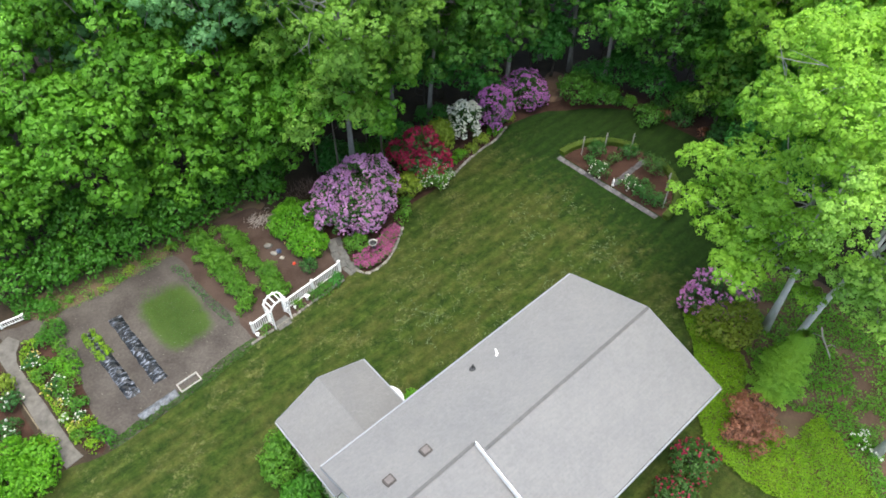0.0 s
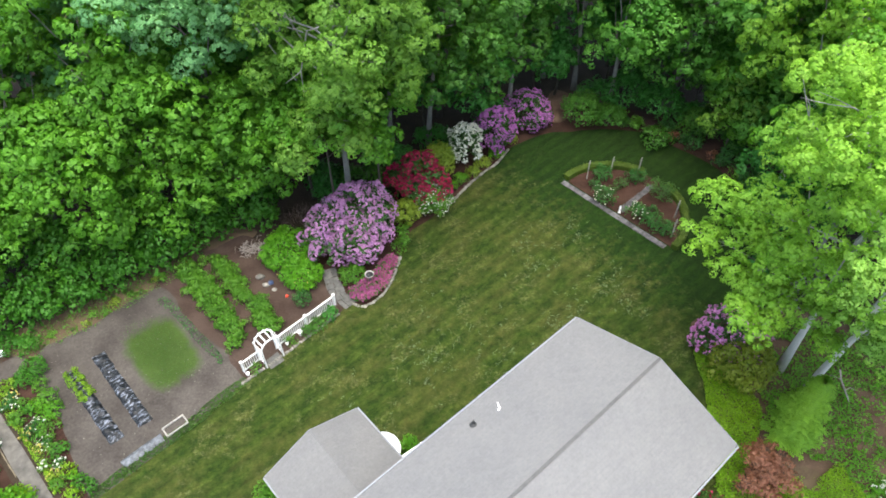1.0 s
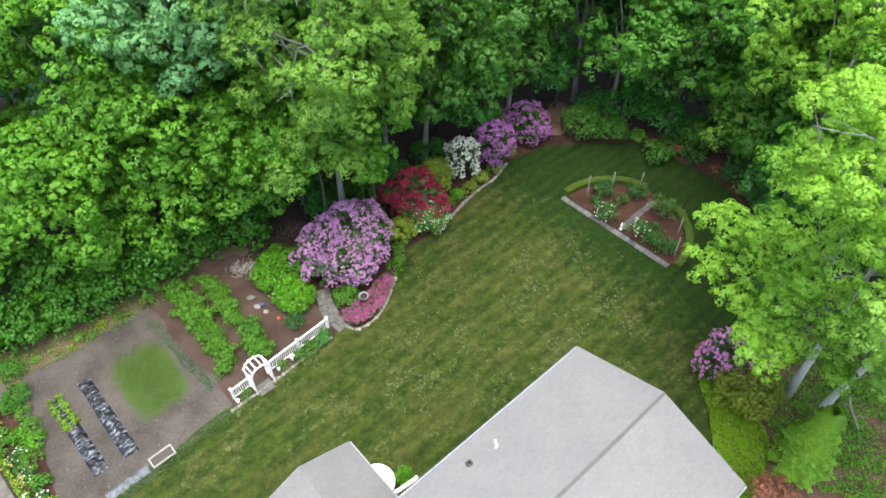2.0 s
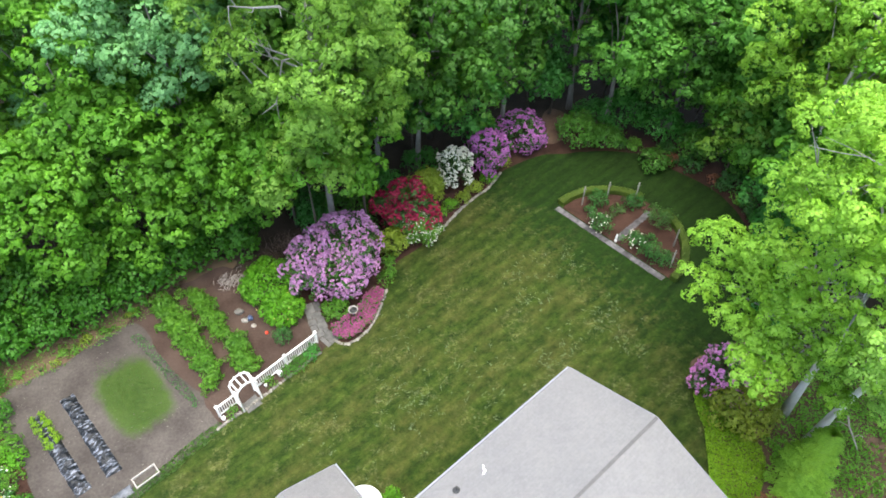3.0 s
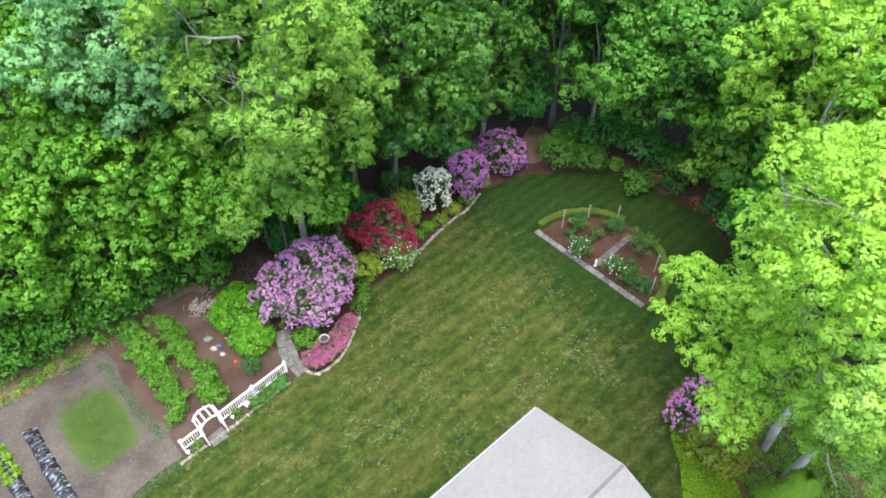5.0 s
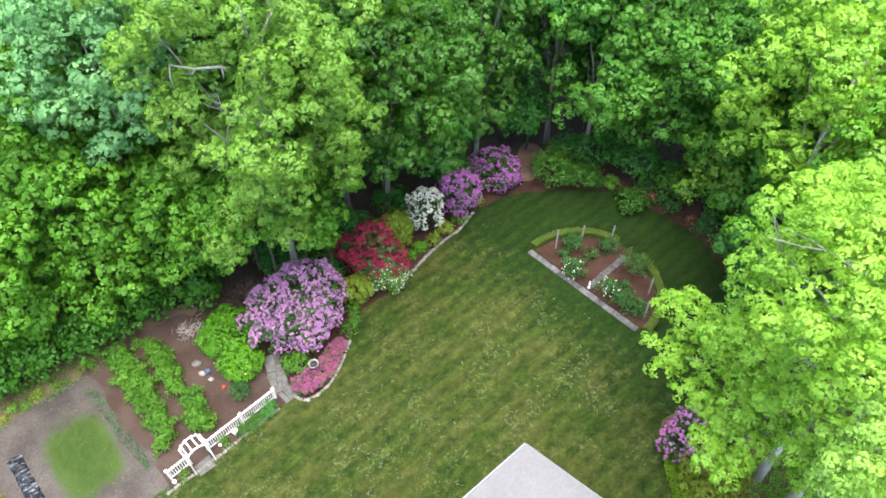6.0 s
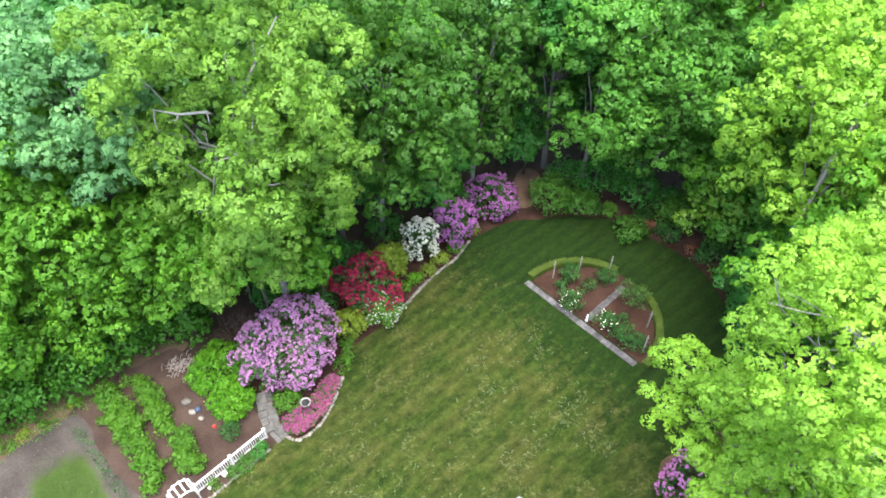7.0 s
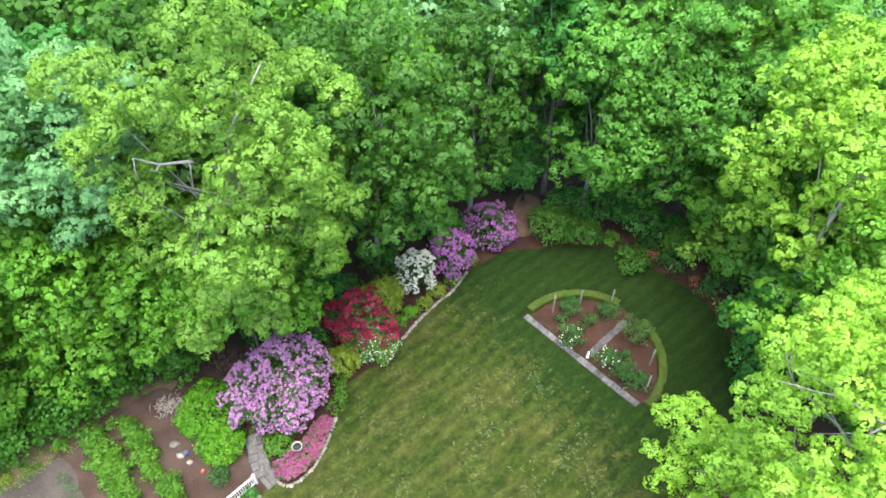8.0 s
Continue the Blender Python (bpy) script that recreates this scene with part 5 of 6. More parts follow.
grass_patch()

# flower border and walk
walk_outline = wavy([(-25.3, 22.9), (-24.5, 22.65), (-24.05, 21.2), (-21.35, 18.5), (-18.95, 16.1), (-18.35, 15.65), (-18.97, 14.95), (-19.5, 15.5), (-22.25, 18.25), (-24.35, 20.55), (-25.7, 22.0)], 0.5, 0.03, 24)
tagged(part("garden_walk", solid(walk_outline, -0.02, 0.045), CONCRETE), "grey concrete garden walk ending at the lawn", "path", kind="structure")
tagged(part("trodden_earth", solid(wavy([(-26.0, 23.2), (-25.1, 23.6), (-24.0, 24.2), (-23.3, 23.7), (-23.4, 22.9), (-24.3, 22.5), (-25.4, 22.6)], 0.4, 0.1, 29), -0.02, 0.026), SOIL), "bare grey earth at the end of the garden walk", "soil", kind="structure")
edge_board = thing("timber_edging", (-22.65, 18.55, 0.0), "straw-coloured timber edging beside the garden walk", "edging", kind="structure", turn=math.atan2(-1.72, 1.74))
for i in range(2):
    part("board", box(bmesh.new(), i * 1.06, -0.03, 0.0, i * 1.06 + 1.04, 0.03, 0.09, 0.006), TIMBER, edge_board)
tagged(part("border_bed", solid(wavy([(-24.9, 23.4), (-23.0, 23.9), (-20.0, 20.2), (-17.3, 16.6), (-18.2, 15.9), (-21.4, 19.4)], 0.5, 0.1, 25), -0.02, 0.016), MULCH), "dark soil of the flower border", "bed", kind="structure")
tagged(part("far_bed", solid(wavy([(-26.5, 21.6), (-25.4, 21.4), (-22.4, 18.0), (-19.9, 15.2), (-22.0, 14.6), (-27.0, 18.0)], 0.5, 0.1, 26), -0.02, 0.016), MULCH), "dark soil bed beside the garden walk", "bed", kind="structure")
carpet("border_edging", wavy([(-24.1, 22.0), (-23.7, 22.1), (-21.9, 19.7), (-20.3, 18.1), (-18.6, 16.3), (-18.85, 16.1), (-21.2, 18.5), (-23.8, 21.1)], 0.4, 0.14, 27), 0.22, YELLOWGREEN, "yellow-green edging plants along the walk", 1300, 390, 0.1, "edging plants")
BORDER = [(-23.6, 22.3, 0.4, YELLOWGREEN, None), (-23.15, 21.5, 0.34, GREY, YELLOWBLOOM), (-23.1, 20.95, 0.42, GREY, IVORY), (-22.3, 20.2, 0.5, CROP, None), (-22.5, 21.1, 0.38, CROP, None), (-21.9, 20.75, 0.4, WEED, None), (-21.25, 19.8, 0.4, GREY, IVORY), (-21.4, 19.3, 0.3, GREY, YELLOWBLOOM), (-20.4, 19.6, 0.6, CROP, None), (-20.8, 19.15, 0.3, WEED, None), (-20.3, 18.85, 0.3, GREY, IVORY), (-20.6, 18.6, 0.28, OLIVE, YELLOWBLOOM), (-19.45, 18.5, 0.48, WEED, None), (-19.9, 18.6, 0.34, CROP, None), (-19.2, 17.75, 0.34, GREY, IVORY), (-19.9, 17.6, 0.32, CROP, IVORY), (-19.2, 17.2, 0.28, OLIVE, YELLOWBLOOM), (-18.7, 17.5, 0.42, YELLOWGREEN, None), (-18.9, 16.75, 0.42, CROP, None), (-18.2, 17.1, 0.36, FRESH, None), (-17.8, 16.85, 0.42, WEED, None), (-17.95, 16.2, 0.42, YELLOWGREEN, None), (-17.2, 16.6, 0.3, WEED, None), (-21.2, 21.4, 0.5, CROP, None), (-20.6, 20.75, 0.5, FRESH, None), (-22.9, 22.6, 0.7, WEED, None), (-22.6, 23.3, 0.75, WEED, None), (-22.0, 22.2, 0.5, CROP, None), (-23.6, 24.8, 0.8, WEED, None), (-24.9, 24.8, 0.9, WEED, None)]
for i, (x, y, r, m, b) in enumerate(BORDER):
    shrub("border_plant", (x, y), r * 0.84, 0.7 * r + 0.1, m, {IVORY: "leafy border plant with white flowers", YELLOWBLOOM: "leafy border plant with orange-yellow flowers"}.get(b, "leafy green border plant"), "plant", 400 + i, 0.2, 45, 0.11, b, (13 if b is IVORY else 12) if b else 0, 0.08, group="border plants", rough=0.5)
for i, (x, y, r, h, m, b) in enumerate([(-23.1, 18.5, 0.55, 0.8, GREY, IVORY), (-24.0, 19.4, 0.6, 0.8, OLIVE, None), (-22.6, 16.9, 0.55, 0.7, GREY, IVORY), (-20.5, 15.4, 0.95, 1.1, FRESH, None), (-20.4, 16.0, 0.5, 0.7, YELLOWGREEN, None), (-21.8, 15.3, 1.0, 1.2, FRESH, None), (-19.8, 14.3, 1.0, 1.2, FRESH, None), (-21.2, 13.9, 1.3, 1.5, FRESH, None), (-22.8, 13.4, 1.5, 1.8, CROP, None), (-20.8, 11.8, 1.4, 1.5, FRESH, None), (-24.6, 15.0, 1.3, 1.6, CROP, None)]):
    shrub("border_plant", (x, y), r, h, m, "leafy plant with white flowers in the bed beside the walk" if b else "leafy green plant in the bed beside the walk", "plant", 430 + i, 0.3, 55, 0.13, b, 10 if b else 0, 0.1, group="border plants", rough=0.5)


# ---- fence, arbor and ornaments ----
def fence_run(a, b, seg, label):
    """White picket fence with square posts, two rails and square balusters."""
    a, b = Vector((*a, 0)), Vector((*b, 0))
    d = b - a
    ob = thing("picket_fence", a, label, "fence", "garden fence", turn=math.atan2(d.y, d.x))
    L = d.length
    for i in range(seg + 1):
        x = L * i / seg
        bm = bmesh.new()
        box(bm, x - 0.055, -0.055, 0, x + 0.055, 0.055, 0.98, 0.006)
        post = part("post", bm, WHITE, ob)
        bm = bmesh.new()
        box(bm, x - 0.08, -0.08, 0.98, x + 0.08, 0.08, 1.01)
        r = bmesh.ops.create_cone(bm, cap_ends=True, segments=4, radius1=0.1, radius2=0.0, depth=0.07)
        bmesh.ops.rotate(bm, verts=r["verts"], cent=(0, 0, 0), matrix=Matrix.Rotation(radians(45), 3, 'Z'))
        bmesh.ops.translate(bm, vec=(x, 0, 1.045), verts=r["verts"])
        part("post_cap", bm, WHITE, post)
    for i in range(seg):
        x0, x1 = L * i / seg + 0.058, L * (i + 1) / seg - 0.058
        part("rail", box(bmesh.new(), x0, -0.045, 0.84, x1, 0.045, 0.9, 0.006), WHITE, ob)
        part("rail", box(bmesh.new(), x0, -0.03, 0.12, x1, 0.03, 0.17, 0.006), WHITE, ob)
        n = max(2, int((x1 - x0) / 0.125))
        me = None
        for k in range(n):
            x = x0 + (x1 - x0) * (k + 0.5) / n
            if me is None:
                bm = bmesh.new()
                box(bm, -0.02, -0.02, 0.17, 0.02, 0.02, 0.84)
                q = part("picket", bm, WHITE, ob)
                me = q.data
            else:
                q = part("picket", me, WHITE, ob)
            q.location = (x, 0, 0)
    return ob


fence_run((-11.05, 23.2), (-10.25, 24.02), 1, "short run of white picket fence beside the arbor")
fence_run((-9.5, 24.8), (-6.55, 27.85), 2, "white picket fence with square posts beside the lawn")
fence_run((-25.9, 23.5), (-24.8, 24.2), 1, "low white picket fence half hidden by bushes at the walk").scale.z = 0.5


def garden_arbor():
    ob = thing("garden_arbor", (-9.68, 24.1, 0), "white arched garden arbor at the fence opening", "arbor", turn=radians(45))
    w, dep, spring = 0.56, 0.36, 1.62
    legs = []
    for sx in (-1, 1):
        for sy in (-1, 1):
            legs.append(part("leg", box(bmesh.new(), sx * w - 0.032, sy * dep - 0.032, 0, sx * w + 0.032, sy * dep + 0.032, spring, 0.006), WHITE, ob))
    for sy in (-1, 1):
        pts = [(w * math.cos(a), sy * dep, spring + 0.52 * math.sin(a)) for a in np.linspace(0, math.pi, 15)]
        bm = bmesh.new()
        inner, outer = [], []
        for x, y, z in pts:
            q = Vector((x, 0, z - spring)).normalized() * 0.038
            for s, row in ((-1, inner), (1, outer)):
                row.append([bm.verts.new((x + s * q.x, y + t, z + s * q.z)) for t in (-0.03, 0.03)])
        for i in range(14):
            for r0, r1 in ((inner, inner), (outer, outer)):
                bm.faces.new((r0[i][0], r0[i][1], r0[i + 1][1], r0[i + 1][0]))
            for t in (0, 1):
                bm.faces.new((inner[i][t], outer[i][t], outer[i + 1][t], inner[i + 1][t]))
        bmesh.ops.recalc_face_normals(bm, faces=bm.faces)
        part("arch", bm, WHITE, ob)
    for a in np.linspace(0.25, math.pi - 0.25, 6):
        x, z = w * math.cos(a), spring + 0.52 * math.sin(a)
        bm = bmesh.new()
        box(bm, -0.035, -dep - 0.06, -0.015, 0.035, dep + 0.06, 0.015, 0.004)
        s = part("slat", bm, WHITE, ob)
        s.matrix_basis = Matrix.Translation((x * 1.1, 0, spring + (z - spring) * 1.1)) @ Matrix.Rotation(math.pi / 2 - a, 4, 'Y')
    for sx in (-1, 1):
        for z in np.linspace(0.3, 1.5, 5):
            part("rung", box(bmesh.new(), sx * w - 0.015, -dep + 0.04, z - 0.015, sx * w + 0.015, dep - 0.04, z + 0.015), WHITE, ob)


garden_arbor()


def lathe(profile, sides=20):
    """A round solid from rows of radius and height."""
    verts, faces = [], []
    n = len(profile)
    for r, z in profile:
        for k in range(sides):
            a = 2 * math.pi * k / sides
            verts.append((r * math.cos(a), r * math.sin(a), z))
    for i in range(n - 1):
        for k in range(sides):
            q = (k + 1) % sides
            faces.append((i * sides + k, i * sides + q, (i + 1) * sides + q, (i + 1) * sides + k))
    faces.append(tuple(range(sides - 1, -1, -1)))
    faces.append(tuple(range((n - 1) * sides, n * sides)))
    return mesh_of(verts, faces, smooth=True)


def bird_bath():
    ob = thing("bird_bath", (-4.56, 29.5, 0.0), "grey stone bird bath among pink azaleas", "bird bath")
    part("pedestal", lathe([(0.24, 0), (0.24, 0.06), (0.14, 0.14), (0.1, 0.4), (0.13, 0.72), (0.18, 0.78)]), FLAGSTONE, ob)
    part("water", lathe([(0.005, 0.9), (0.3, 0.9), (0.305, 0.905)], 24), STEEL, ob, "dark still water")
    part("basin", lathe([(0.16, 0.78), (0.34, 0.86), (0.4, 0.93), (0.4, 0.97), (0.36, 0.97), (0.3, 0.9), (0.1, 0.87)], 24), WOOD, ob, "pale grey bowl")
    return ob


bird_bath().scale = (0.72, 0.72, 0.95)
for i, (x, y, s) in enumerate([(-8.3, 25.7, 0.6), (-10.8, 23.0, 0.4), (-8.95, 25.0, 0.35)]):
    ob = thing("planter", (x, y, 0), "white pedestal planter in front of the picket fence", "planter", "planters by the fence")
    part("pot", lathe([(0.16 * s, 0), (0.17 * s, 0.05), (0.11 * s, 0.12), (0.1 * s, 0.3 * s), (0.24 * s, 0.5 * s), (0.27 * s, 0.55 * s), (0.23 * s, 0.56 * s), (0.2 * s, 0.48 * s)]), WHITE, ob)
for i, (x, y, r, m) in enumerate([(-7.3, 26.3, 0.42, OAK), (-6.75, 26.95, 0.46, DEEP), (-7.85, 25.85, 0.35, OAK), (-8.75, 25.15, 0.3, CROP), (-10.4, 23.3, 0.3, CROP)]):
    shrub("shrub", (x, y), r, r * 1.2, m, "small green plant in front of the picket fence", "plant", 460 + i, 0.2, 45, 0.09, group="plants by the fence")


def rock(name, at, size, mat, label, category, seed, squash=0.6):
    bm = bmesh.new()
    bmesh.ops.create_icosphere(bm, subdivisions=2, radius=1.0)
    for v in bm.verts:
        f = 1 + 0.35 * noise.noise(v.co * 1.4 + Vector((seed * 3.7, 0, 0)))
        v.co = Vector((v.co.x * size[0] * f, v.co.y * size[1] * f, v.co.z * size[0] * squash * f))
    ob = part(name, bm, mat)
    ob.location = (at[0], at[1], size[0] * squash * 0.7)
    return tagged(ob, label, category)


REDPAINT = plain_material("red_glaze", (0.6, 0.06, 0.03), 0.1, 8.0, 0.3)
BLUEPAINT = plain_material("blue_glaze", (0.05, 0.07, 0.13), 0.2, 8.0, 0.3)
rock("boulder", (21.2, 16.7), (0.25, 0.2), PALESTONE, "pale stone among the groundcover", "stone", 6)
rock("boulder", (-11.4, 29.9), (0.28, 0.22), PALESTONE, "pale garden boulder on brown soil", "stone", 1)
rock("boulder", (-10.95, 29.3), (0.2, 0.17), PALESTONE, "pale grey garden stone on brown soil", "stone", 2)
rock("boulder", (-10.35, 28.95), (0.16, 0.13), PALESTONE, "small pale stone on brown soil", "stone", 3)
rock("garden_globe", (-10.65, 29.45), (0.18, 0.18), BLUEPAINT, "dark blue glazed garden ornament on the soil", "ornament", 4, 0.9)
rock("garden_globe", (-9.52, 28.45), (0.11, 0.11), REDPAINT, "small red glazed garden ornament on the soil", "ornament", 5, 0.9)


def brush_pile():
    ob = thing("brush_pile", (-12.3, 32.3, 0), "heap of bleached twigs at the bed edge", "brush pile")
    rng = np.random.default_rng(470)
    for i in range(110):
        a = 0.7 + rng.normal() * 0.9
        c = rng.normal(size=2) * np.array((0.5, 0.34))
        L = rng.uniform(0.08, 0.3)
        z = rng.uniform(0.05, 0.32)
        part("twig", mesh_of(*tube([(c[0] - L * math.cos(a), c[1] - L * math.sin(a), 0.02), (c[0], c[1], z), (c[0] + L * math.cos(a), c[1] + L * math.sin(a), z * 0.6)], [0.014, 0.02, 0.008], 4)), DEADWOOD, ob)


brush_pile()


def bare_brush():
    """A thicket of thin bare stems under the trees."""
    rng = np.random.default_rng(474)
    ob = thing("bare_brush", (-8.9, 34.9, 0), "thicket of bare brown twigs behind the rhododendron", "brush")
    verts, faces = [], []
    for i in range(260):
        c = rng.normal(size=2) * np.array((0.75, 0.38))
        a, L, h = rng.uniform(0, 6.283), rng.uniform(0.25, 0.7), rng.uniform(0.35, 0.95)
        v, f = tube([(c[0], c[1], -0.02), (c[0] + 0.4 * L * math.cos(a), c[1] + 0.4 * L * math.sin(a), h * 0.7), (c[0] + L * math.cos(a), c[1] + L * math.sin(a), h)], [0.014, 0.011, 0.005], 3)
        k = len(verts)
        verts += v
        faces += [tuple(q + k for q in g) for g in f]
    part("thicket", mesh_of(verts, faces), TWIG, ob)


TWIG = bark_material("brown_twigs", (0.055, 0.036, 0.030), (0.15, 0.105, 0.09))
bare_brush()


def fallen_branch():
    ob = thing("fallen_branch", (16.5, 43.0, 0.02), "bleached fallen branch lying on the mulch", "branch")
    for r, line in ((0.035, [(0, 0, 0.05), (0.5, 0.3, 0.16), (0.95, 0.42, 0.2), (1.35, 0.75, 0.1)]), (0.022, [(0.5, 0.3, 0.16), (0.85, 0.1, 0.22), (1.2, 0.05, 0.12)]), (0.018, [(0.95, 0.42, 0.2), (1.4, 0.4, 0.2)])):
        part("stick", mesh_of(*tube(line, [r * (1 - 0.6 * i / len(line)) for i in range(len(line))], 6), smooth=True), DEADWOOD, ob)


fallen_branch()


# ---- rose bed ----
def rose_bed():
    arc = [(11.5 + 4.5 * math.cos(a) * 0.98, 35.6 + 4.55 * math.sin(a)) for a in np.linspace(radians(-46), radians(134), 40)]
    mid = [(8.6, 38.55), (14.45, 32.5)]
    tagged(part("rose_soil", solid([mid[0]] + [mid[1]] + arc[1:-1], 0.0, 0.045), MULCH), "red-brown mulch of the half-round rose bed", "bed", kind="structure")
    rng = np.random.default_rng(480)
    # clipped hedge along the arc, open at the path
    hedge_a = [p for p in arc if math.hypot(p[0] - 14.5, p[1] - 38.5) > 0.85]
    left = [p for p in hedge_a if p[0] < 14.6 and p[1] > 36]
    right = [p for p in hedge_a if p not in left]
    for run in (left, right):
        ob = thing("hedge", (run[0][0], run[0][1], 0), "low clipped olive-green box hedge round the rose bed", "hedge", "hedges of the rose bed")
        P, N = [], []
        for i in range(len(run) - 1):
            a, b = Vector(run[i]), Vector(run[i + 1])
            t = (b - a).normalized()
            s = Vector((t.y, -t.x))
            for _ in range(130):
                q = a.lerp(b, rng.random())
                side, up = rng.choice([-1, 0, 1], p=[0.28, 0.44, 0.28]), 0.0
                w = 0.24
                if side == 0:
                    o, up, n = rng.uniform(-w, w), 0.42 + rng.normal() * 0.02, (0, 0, 1)
                else:
                    o, up, n = side * w, rng.uniform(0.04, 0.4), (s.x * side, s.y * side, 0.2)
                P.append((q.x + s.x * o - run[0][0], q.y + s.y * o - run[0][1], up))
                N.append(n)
        part("foliage", kites(np.array(P), np.array(N) + rng.normal(size=(len(N), 3)) * 0.35, np.full(len(P), 0.1), rng), HEDGE, ob)
        bm = bmesh.new()
        for i in range(len(run) - 1):
            beam(bm, (run[i][0] - run[0][0], run[i][1] - run[0][1], 0.36), (run[i + 1][0] - run[0][0], run[i + 1][1] - run[0][1], 0.36), 0.38, 0.36)
        part("core", bm, HEDGE, ob)
    # paved edge and middle path
    slab_mesh = []
    for k in range(4):
        bm = bmesh.new()
        box(bm, -0.298, -0.2, 0, 0.298, 0.2, 0.05, 0.012)
        for v in bm.verts:
            v.co.x += 0.02 * noise.noise(v.co * 3 + Vector((k * 5, 0, 0)))
            v.co.y += 0.07 * noise.noise(v.co * 3 + Vector((0, k * 5, 0)))
        me = bpy.data.meshes.new("slab")
        bm.to_mesh(me)
        bm.free()
        slab_mesh.append(me)
    edge = thing("paved_edge", (8.3, 38.45, 0), "straight grey flagstone edging of the rose bed", "paving", kind="structure", turn=math.atan2(-5.95, 5.75))
    for i in range(14):
        q = part("paving_slab", slab_mesh[i % 4], FLAGSTONE, edge)
        q.location = (0.1 + i * 0.605, 0.0, 0.012 + 0.006 * (i % 3))
    path = thing("paved_path", (11.85, 35.85, 0), "grey flagstone path through the rose bed", "paving", kind="structure", turn=math.atan2(2.4, 2.5))
    for i in range(6):
        q = part("paving_slab", slab_mesh[(i + 2) % 4], FLAGSTONE, path)
        q.location = (0.1 + i * 0.6, 0.0, 0.03 + 0.006 * (i % 2))
    # posts
    for i, (x, y, h) in enumerate([(9.87, 38.88, 1.75), (11.56, 39.27, 1.75), (13.57, 39.5, 1.5), (14.65, 33.42, 1.65), (15.2, 35.12, 1.65)]):
        p = thing("rose_post", (x, y, 0.0), "weathered grey wooden rose post with a crossbar", "post", "posts of the rose bed")
        part("upright", box(bmesh.new(), -0.036, -0.036, 0, 0.036, 0.036, h, 0.01), WOOD, p)
        part("crossbar", box(bmesh.new(), -0.11, -0.014, h - 0.3, 0.11, 0.014, h - 0.26, 0.006), WOOD, p)
    roses = [(11.0, 39.0, 0.62, None), (10.85, 36.8, 0.66, IVORY), (12.1, 38.2, 0.36, None), (13.25, 38.75, 0.55, None), (12.75, 35.35, 0.6, IVORY), (13.6, 34.3, 0.68, None), (14.75, 37.15, 0.75, None), (13.75, 35.6, 0.32, None), (14.3, 33.7, 0.5, None), (10.3, 38.2, 0.3, None), (11.5, 37.6, 0.22, None)]
    for i, (x, y, r, b) in enumerate(roses):
        shrub("rose_bush", (x, y), r * 1.12, r * 1.35, (GREY, GREY, RHODO, GREY)[i % 4] if not b else GREY, "rose bush with small white flowers" if b else "leafy green rose bush on red mulch", "rose bush", 500 + i, 0.18, 36, 0.11, b, 34 if b else 0, 0.065, group="roses of the bed", base=0.04, rough=0.75)
    st = part("statue", lathe([(0.17, 0), (0.17, 0.1), (0.1, 0.14), (0.09, 0.35), (0.13, 0.55), (0.12, 0.7), (0.06, 0.76), (0.09, 0.84), (0.07, 0.93), (0.02, 0.96)], 14), WHITE)
    st.location = (11.62, 35.6, 0.06)
    st.scale = (0.55, 0.55, 0.65)
    tagged(st, "small white garden statue at the path entrance", "statue")


rose_bed()

# stone path at the fence end
def flag_path(line, width, seed):
    """Irregular flagstones fitted closely along a short path."""
    rng = np.random.default_rng(seed)
    ob = thing("stone_path", (line[0][0], line[0][1], 0), "grey flagstone path at the end of the fence", "path", kind="structure")
    pts = wavy(line, 0.42, 0.02, seed, closed=False)
    for i in range(len(pts) - 1):
        a, b = Vector(pts[i]), Vector(pts[i + 1])
        t = (b - a).normalized()
        n = Vector((-t.y, t.x))
        cut = rng.uniform(-0.15, 0.15)
        for lo, hi in ((-width / 2 + rng.normal() * 0.05, cut - 0.01), (cut + 0.01, width / 2 + rng.normal() * 0.05)):
            q = [a + t * 0.01 + n * lo, b - t * 0.01 + n * lo, b - t * 0.01 + n * hi, a + t * 0.01 + n * hi]
            q = [(v.x - line[0][0] + rng.normal() * 0.008, v.y - line[0][1] + rng.normal() * 0.008) for v in q]
            part("flagstone", solid(q, 0.0, 0.04 + 0.008 * rng.random()), PATHSTONE, ob)


flag_path([(-5.6, 27.75), (-6.2, 28.3), (-6.7, 29.1), (-7.0, 29.9), (-7.3, 30.6)], 0.95, 521)
tagged(part("arbor_paving", solid([(-10.05, 23.85), (-9.6, 23.35), (-8.95, 23.95), (-9.45, 24.5)], -0.02, 0.04), PATHSTONE), "grey stone paving under the arbor", "paving", kind="structure")


def stone_edging(line, step, seed, label):
    """A row of rough pale stones along the lawn's edge."""
    rng = np.random.default_rng(seed)
    meshes = []
    for k in range(5):
        bm = bmesh.new()
        bmesh.ops.create_icosphere(bm, subdivisions=1, radius=1.0)
        for v in bm.verts:
            v.co *= 1 + 0.35 * noise.noise(v.co * 1.3 + Vector((k * 9, seed, 0)))
        me = bpy.data.meshes.new("stone")
        bm.to_mesh(me)
        bm.free()
        meshes.append(me)
    pts = wavy(line, step, 0.02, seed, closed=False)
    ob = thing("stone_edging", (*pts[0], 0), label, "edging", kind="structure")
    for i, (x, y) in enumerate(pts):
        q = part("stone", meshes[i % 5], PALESTONE, ob)
        s = rng.uniform(0.8, 1.2)
        q.location = (x - pts[0][0] + rng.normal() * 0.015, y - pts[0][1] + rng.normal() * 0.015, 0.05)
        q.scale = (0.13 * s, 0.1 * s, 0.08 * s)
        q.rotation_euler = (0, 0, rng.uniform(0, 6.28))


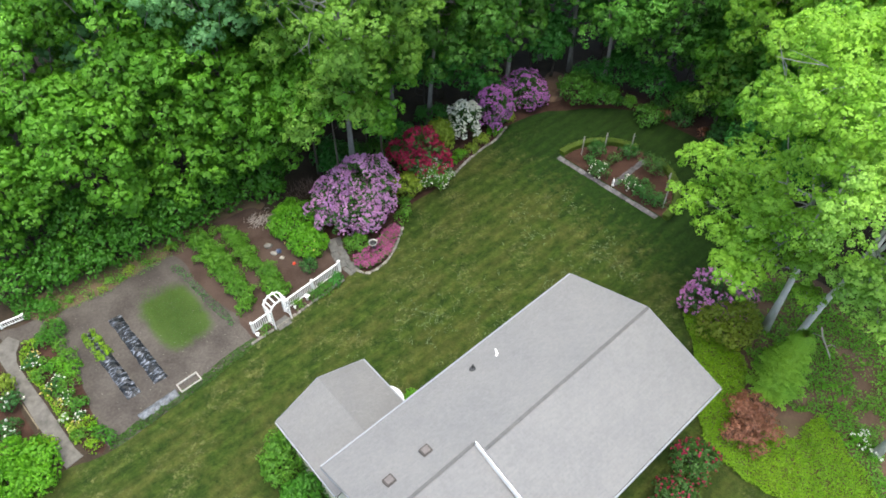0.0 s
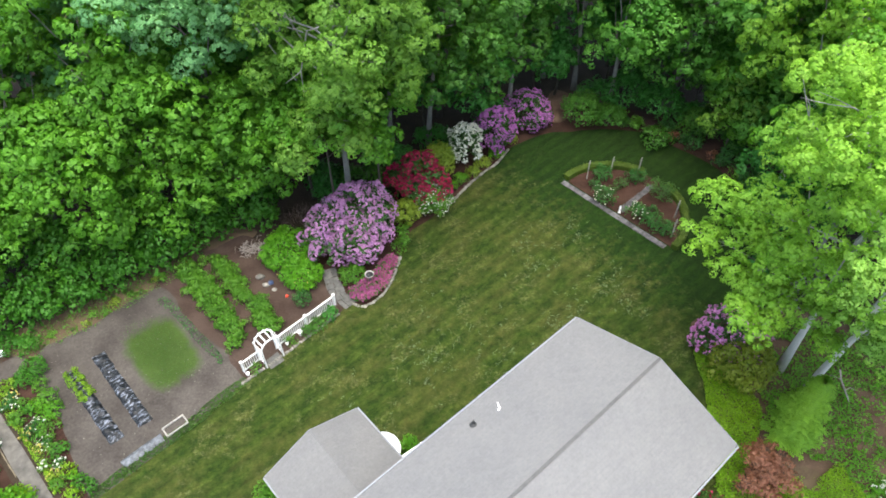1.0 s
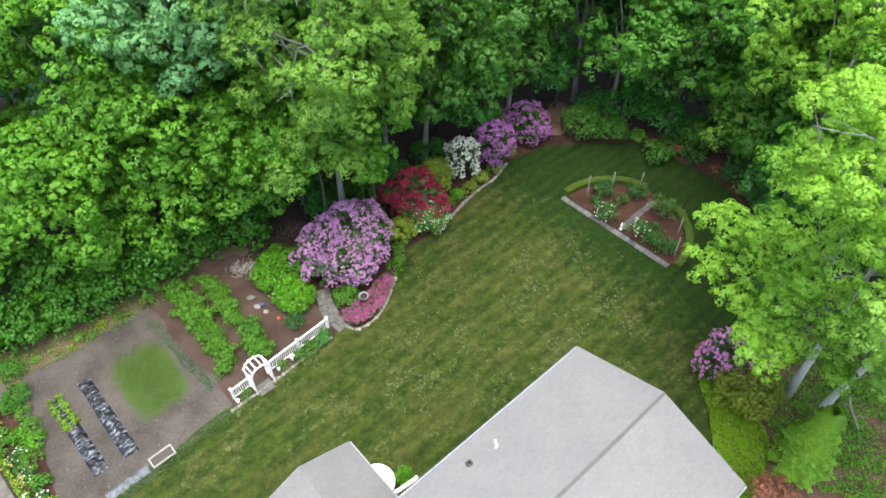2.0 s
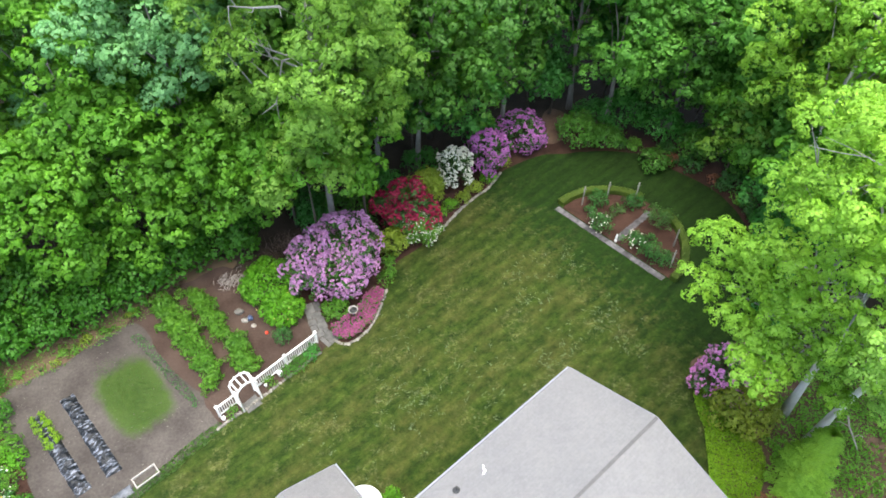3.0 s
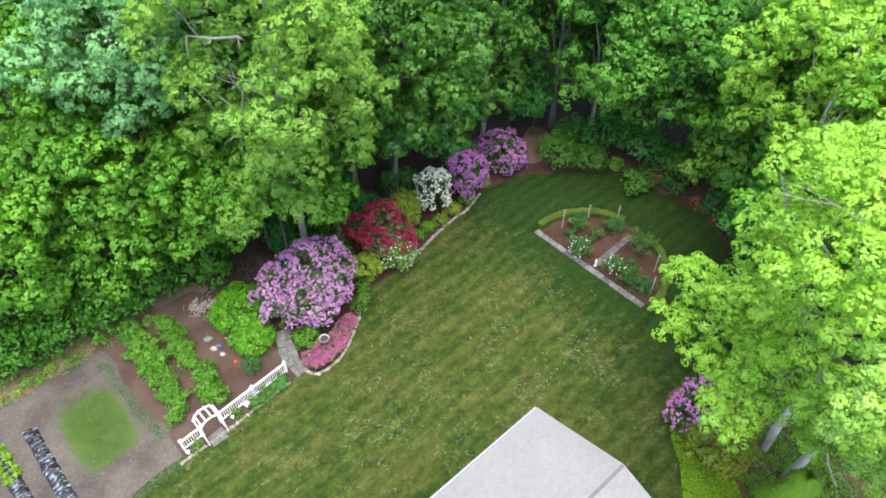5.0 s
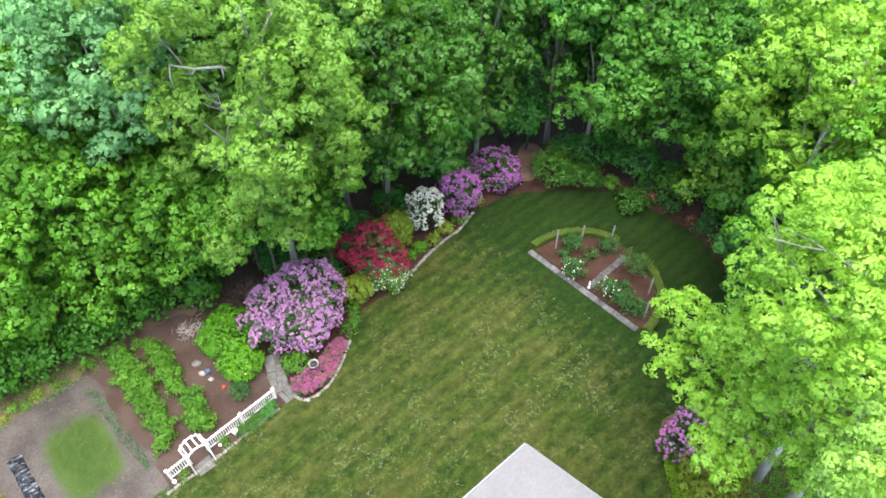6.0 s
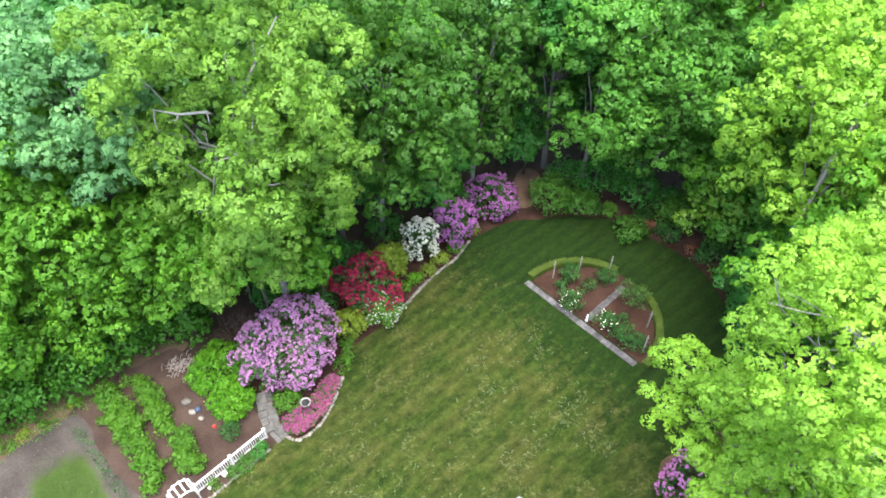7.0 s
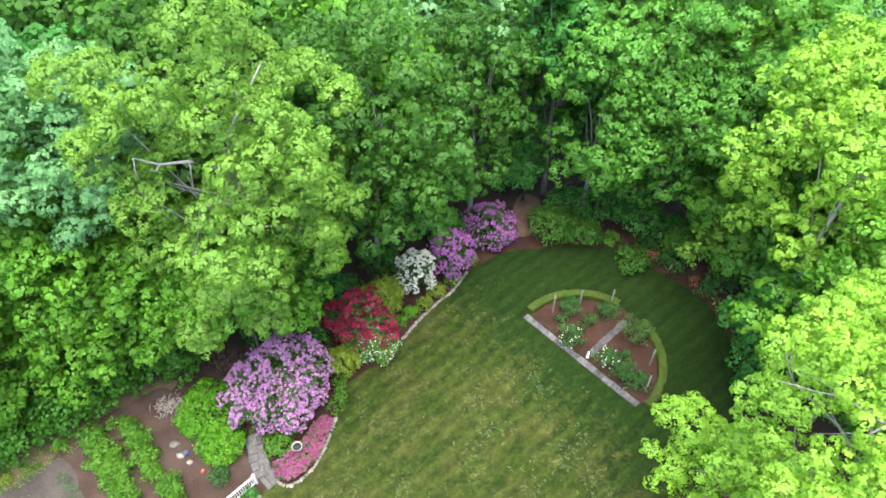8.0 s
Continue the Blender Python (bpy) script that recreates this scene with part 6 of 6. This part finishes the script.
stone_edging([(-5.55, 27.95), (-4.75, 27.72), (-3.6, 28.85), (-3.05, 30.6), (-2.85, 31.5)], 0.155, 531, "curved row of pale stones round the azaleas")
stone_edging([(0.6, 36.85), (1.7, 38.4), (2.8, 39.7), (3.8, 40.7), (4.5, 42.0)], 0.155, 532, "row of pale stones along the flower bed")
stone_edging([(-11.0, 22.45), (-10.1, 23.3), (-8.95, 24.4), (-7.75, 25.65), (-6.3, 27.1)], 0.155, 533, "row of pale stones between lawn and fence")


# ---- patio at the house ----
def deck_things():
    ob = thing("round_table", (-3.0, 18.1, 0.03), "round white garden table beside the house wing", "table")
    part("tabletop", lathe([(0.80, 1.18), (0.9, 1.2), (0.92, 1.24), (0.9, 1.28), (0.82, 1.3)], 32), WHITE, ob)
    for k in range(4):
        a = k * math.pi / 2 + 0.4
        part("leg", mesh_of(*tube([(0.55 * math.cos(a), 0.55 * math.sin(a), 0), (0.5 * math.cos(a), 0.5 * math.sin(a), 1.2)], [0.04, 0.04], 8)), WHITE, ob)
    rl = thing("deck_rail", (-2.0, 17.45, 0.03), "short white railing at the back of the house", "railing", turn=radians(36))
    for x in (0.0, 1.15):
        part("post", box(bmesh.new(), x - 0.06, -0.08, 0, x + 0.06, 0.08, 1.82, 0.02), WHITE, rl)
    part("rail", box(bmesh.new(), 0.062, -0.09, 1.6, 1.088, 0.09, 1.72, 0.02), WHITE, rl)
    part("rail", box(bmesh.new(), 0.062, -0.03, 0.8, 1.088, 0.03, 0.86, 0.01), WHITE, rl)
    for k in range(7):
        x = 0.15 + k * 0.14
        part("baluster", box(bmesh.new(), x - 0.018, -0.018, 0.86, x + 0.018, 0.018, 1.6), WHITE, rl)


deck_things()
shrub("shrub", (-1.75, 18.75), 0.4, 0.9, FRESH, "small yellow-green shrub behind the white railing", "shrub", 536, 0.18, 40, 0.09)

# ---- clover in the lawn ----
def clover():
    """Pale sprigs of clover in loose drifts: short bent blades lying over the grass."""
    rng = np.random.default_rng(540)
    drifts = [(5.6, 30.8, 0.5, 26), (8.7, 34.0, 0.7, 30), (10.3, 29.7, 0.7, 46), (7.7, 27.5, 0.6, 26), (6.3, 26.4, 0.5, 22), (-1.9, 29.1, 0.7, 16), (-0.4, 27.8, 0.6, 12), (-1.3, 23.9, 0.9, 60), (-0.4, 24.3, 0.6, 26), (3.3, 23.9, 0.8, 24), (5.3, 32.9, 0.6, 16), (10.7, 28.2, 0.5, 18), (11.5, 27.2, 0.5, 14), (-5.4, 22.0, 0.7, 14), (2.0, 25.5, 1.6, 26), (-3.0, 20.5, 1.2, 16), (6.0, 30.0, 2.2, 30), (6.5, 33.0, 1.6, 22)]
    P, T = [], []
    for x, y, s, n in drifts:
        for c in rng.normal(size=(int(n * 0.7), 2)) * s + np.array((x, y)):
            w = rng.uniform(0, 6.283)
            along = np.array((math.cos(w), math.sin(w), 0.0))
            k = rng.integers(3, 8)
            P.append(np.array((*c, 0.055)) + np.outer(rng.uniform(-0.2, 0.2, k), along) + rng.normal(size=(k, 3)) * np.array((0.035, 0.035, 0.006)))
            T.append(np.tile(along, (k, 1)) + rng.normal(size=(k, 3)) * 0.5)
    P, T = np.concatenate(P), np.concatenate(T)
    N = rng.normal(size=P.shape) * 0.2 + np.array((0, 0, 1))
    tagged(part("clover", kites(P, N, np.full(len(P), 0.095), rng, width=0.4, along=T), CLOVER), "drifts of pale clover sprigs in the lawn", "clover", kind="stuff")


clover()
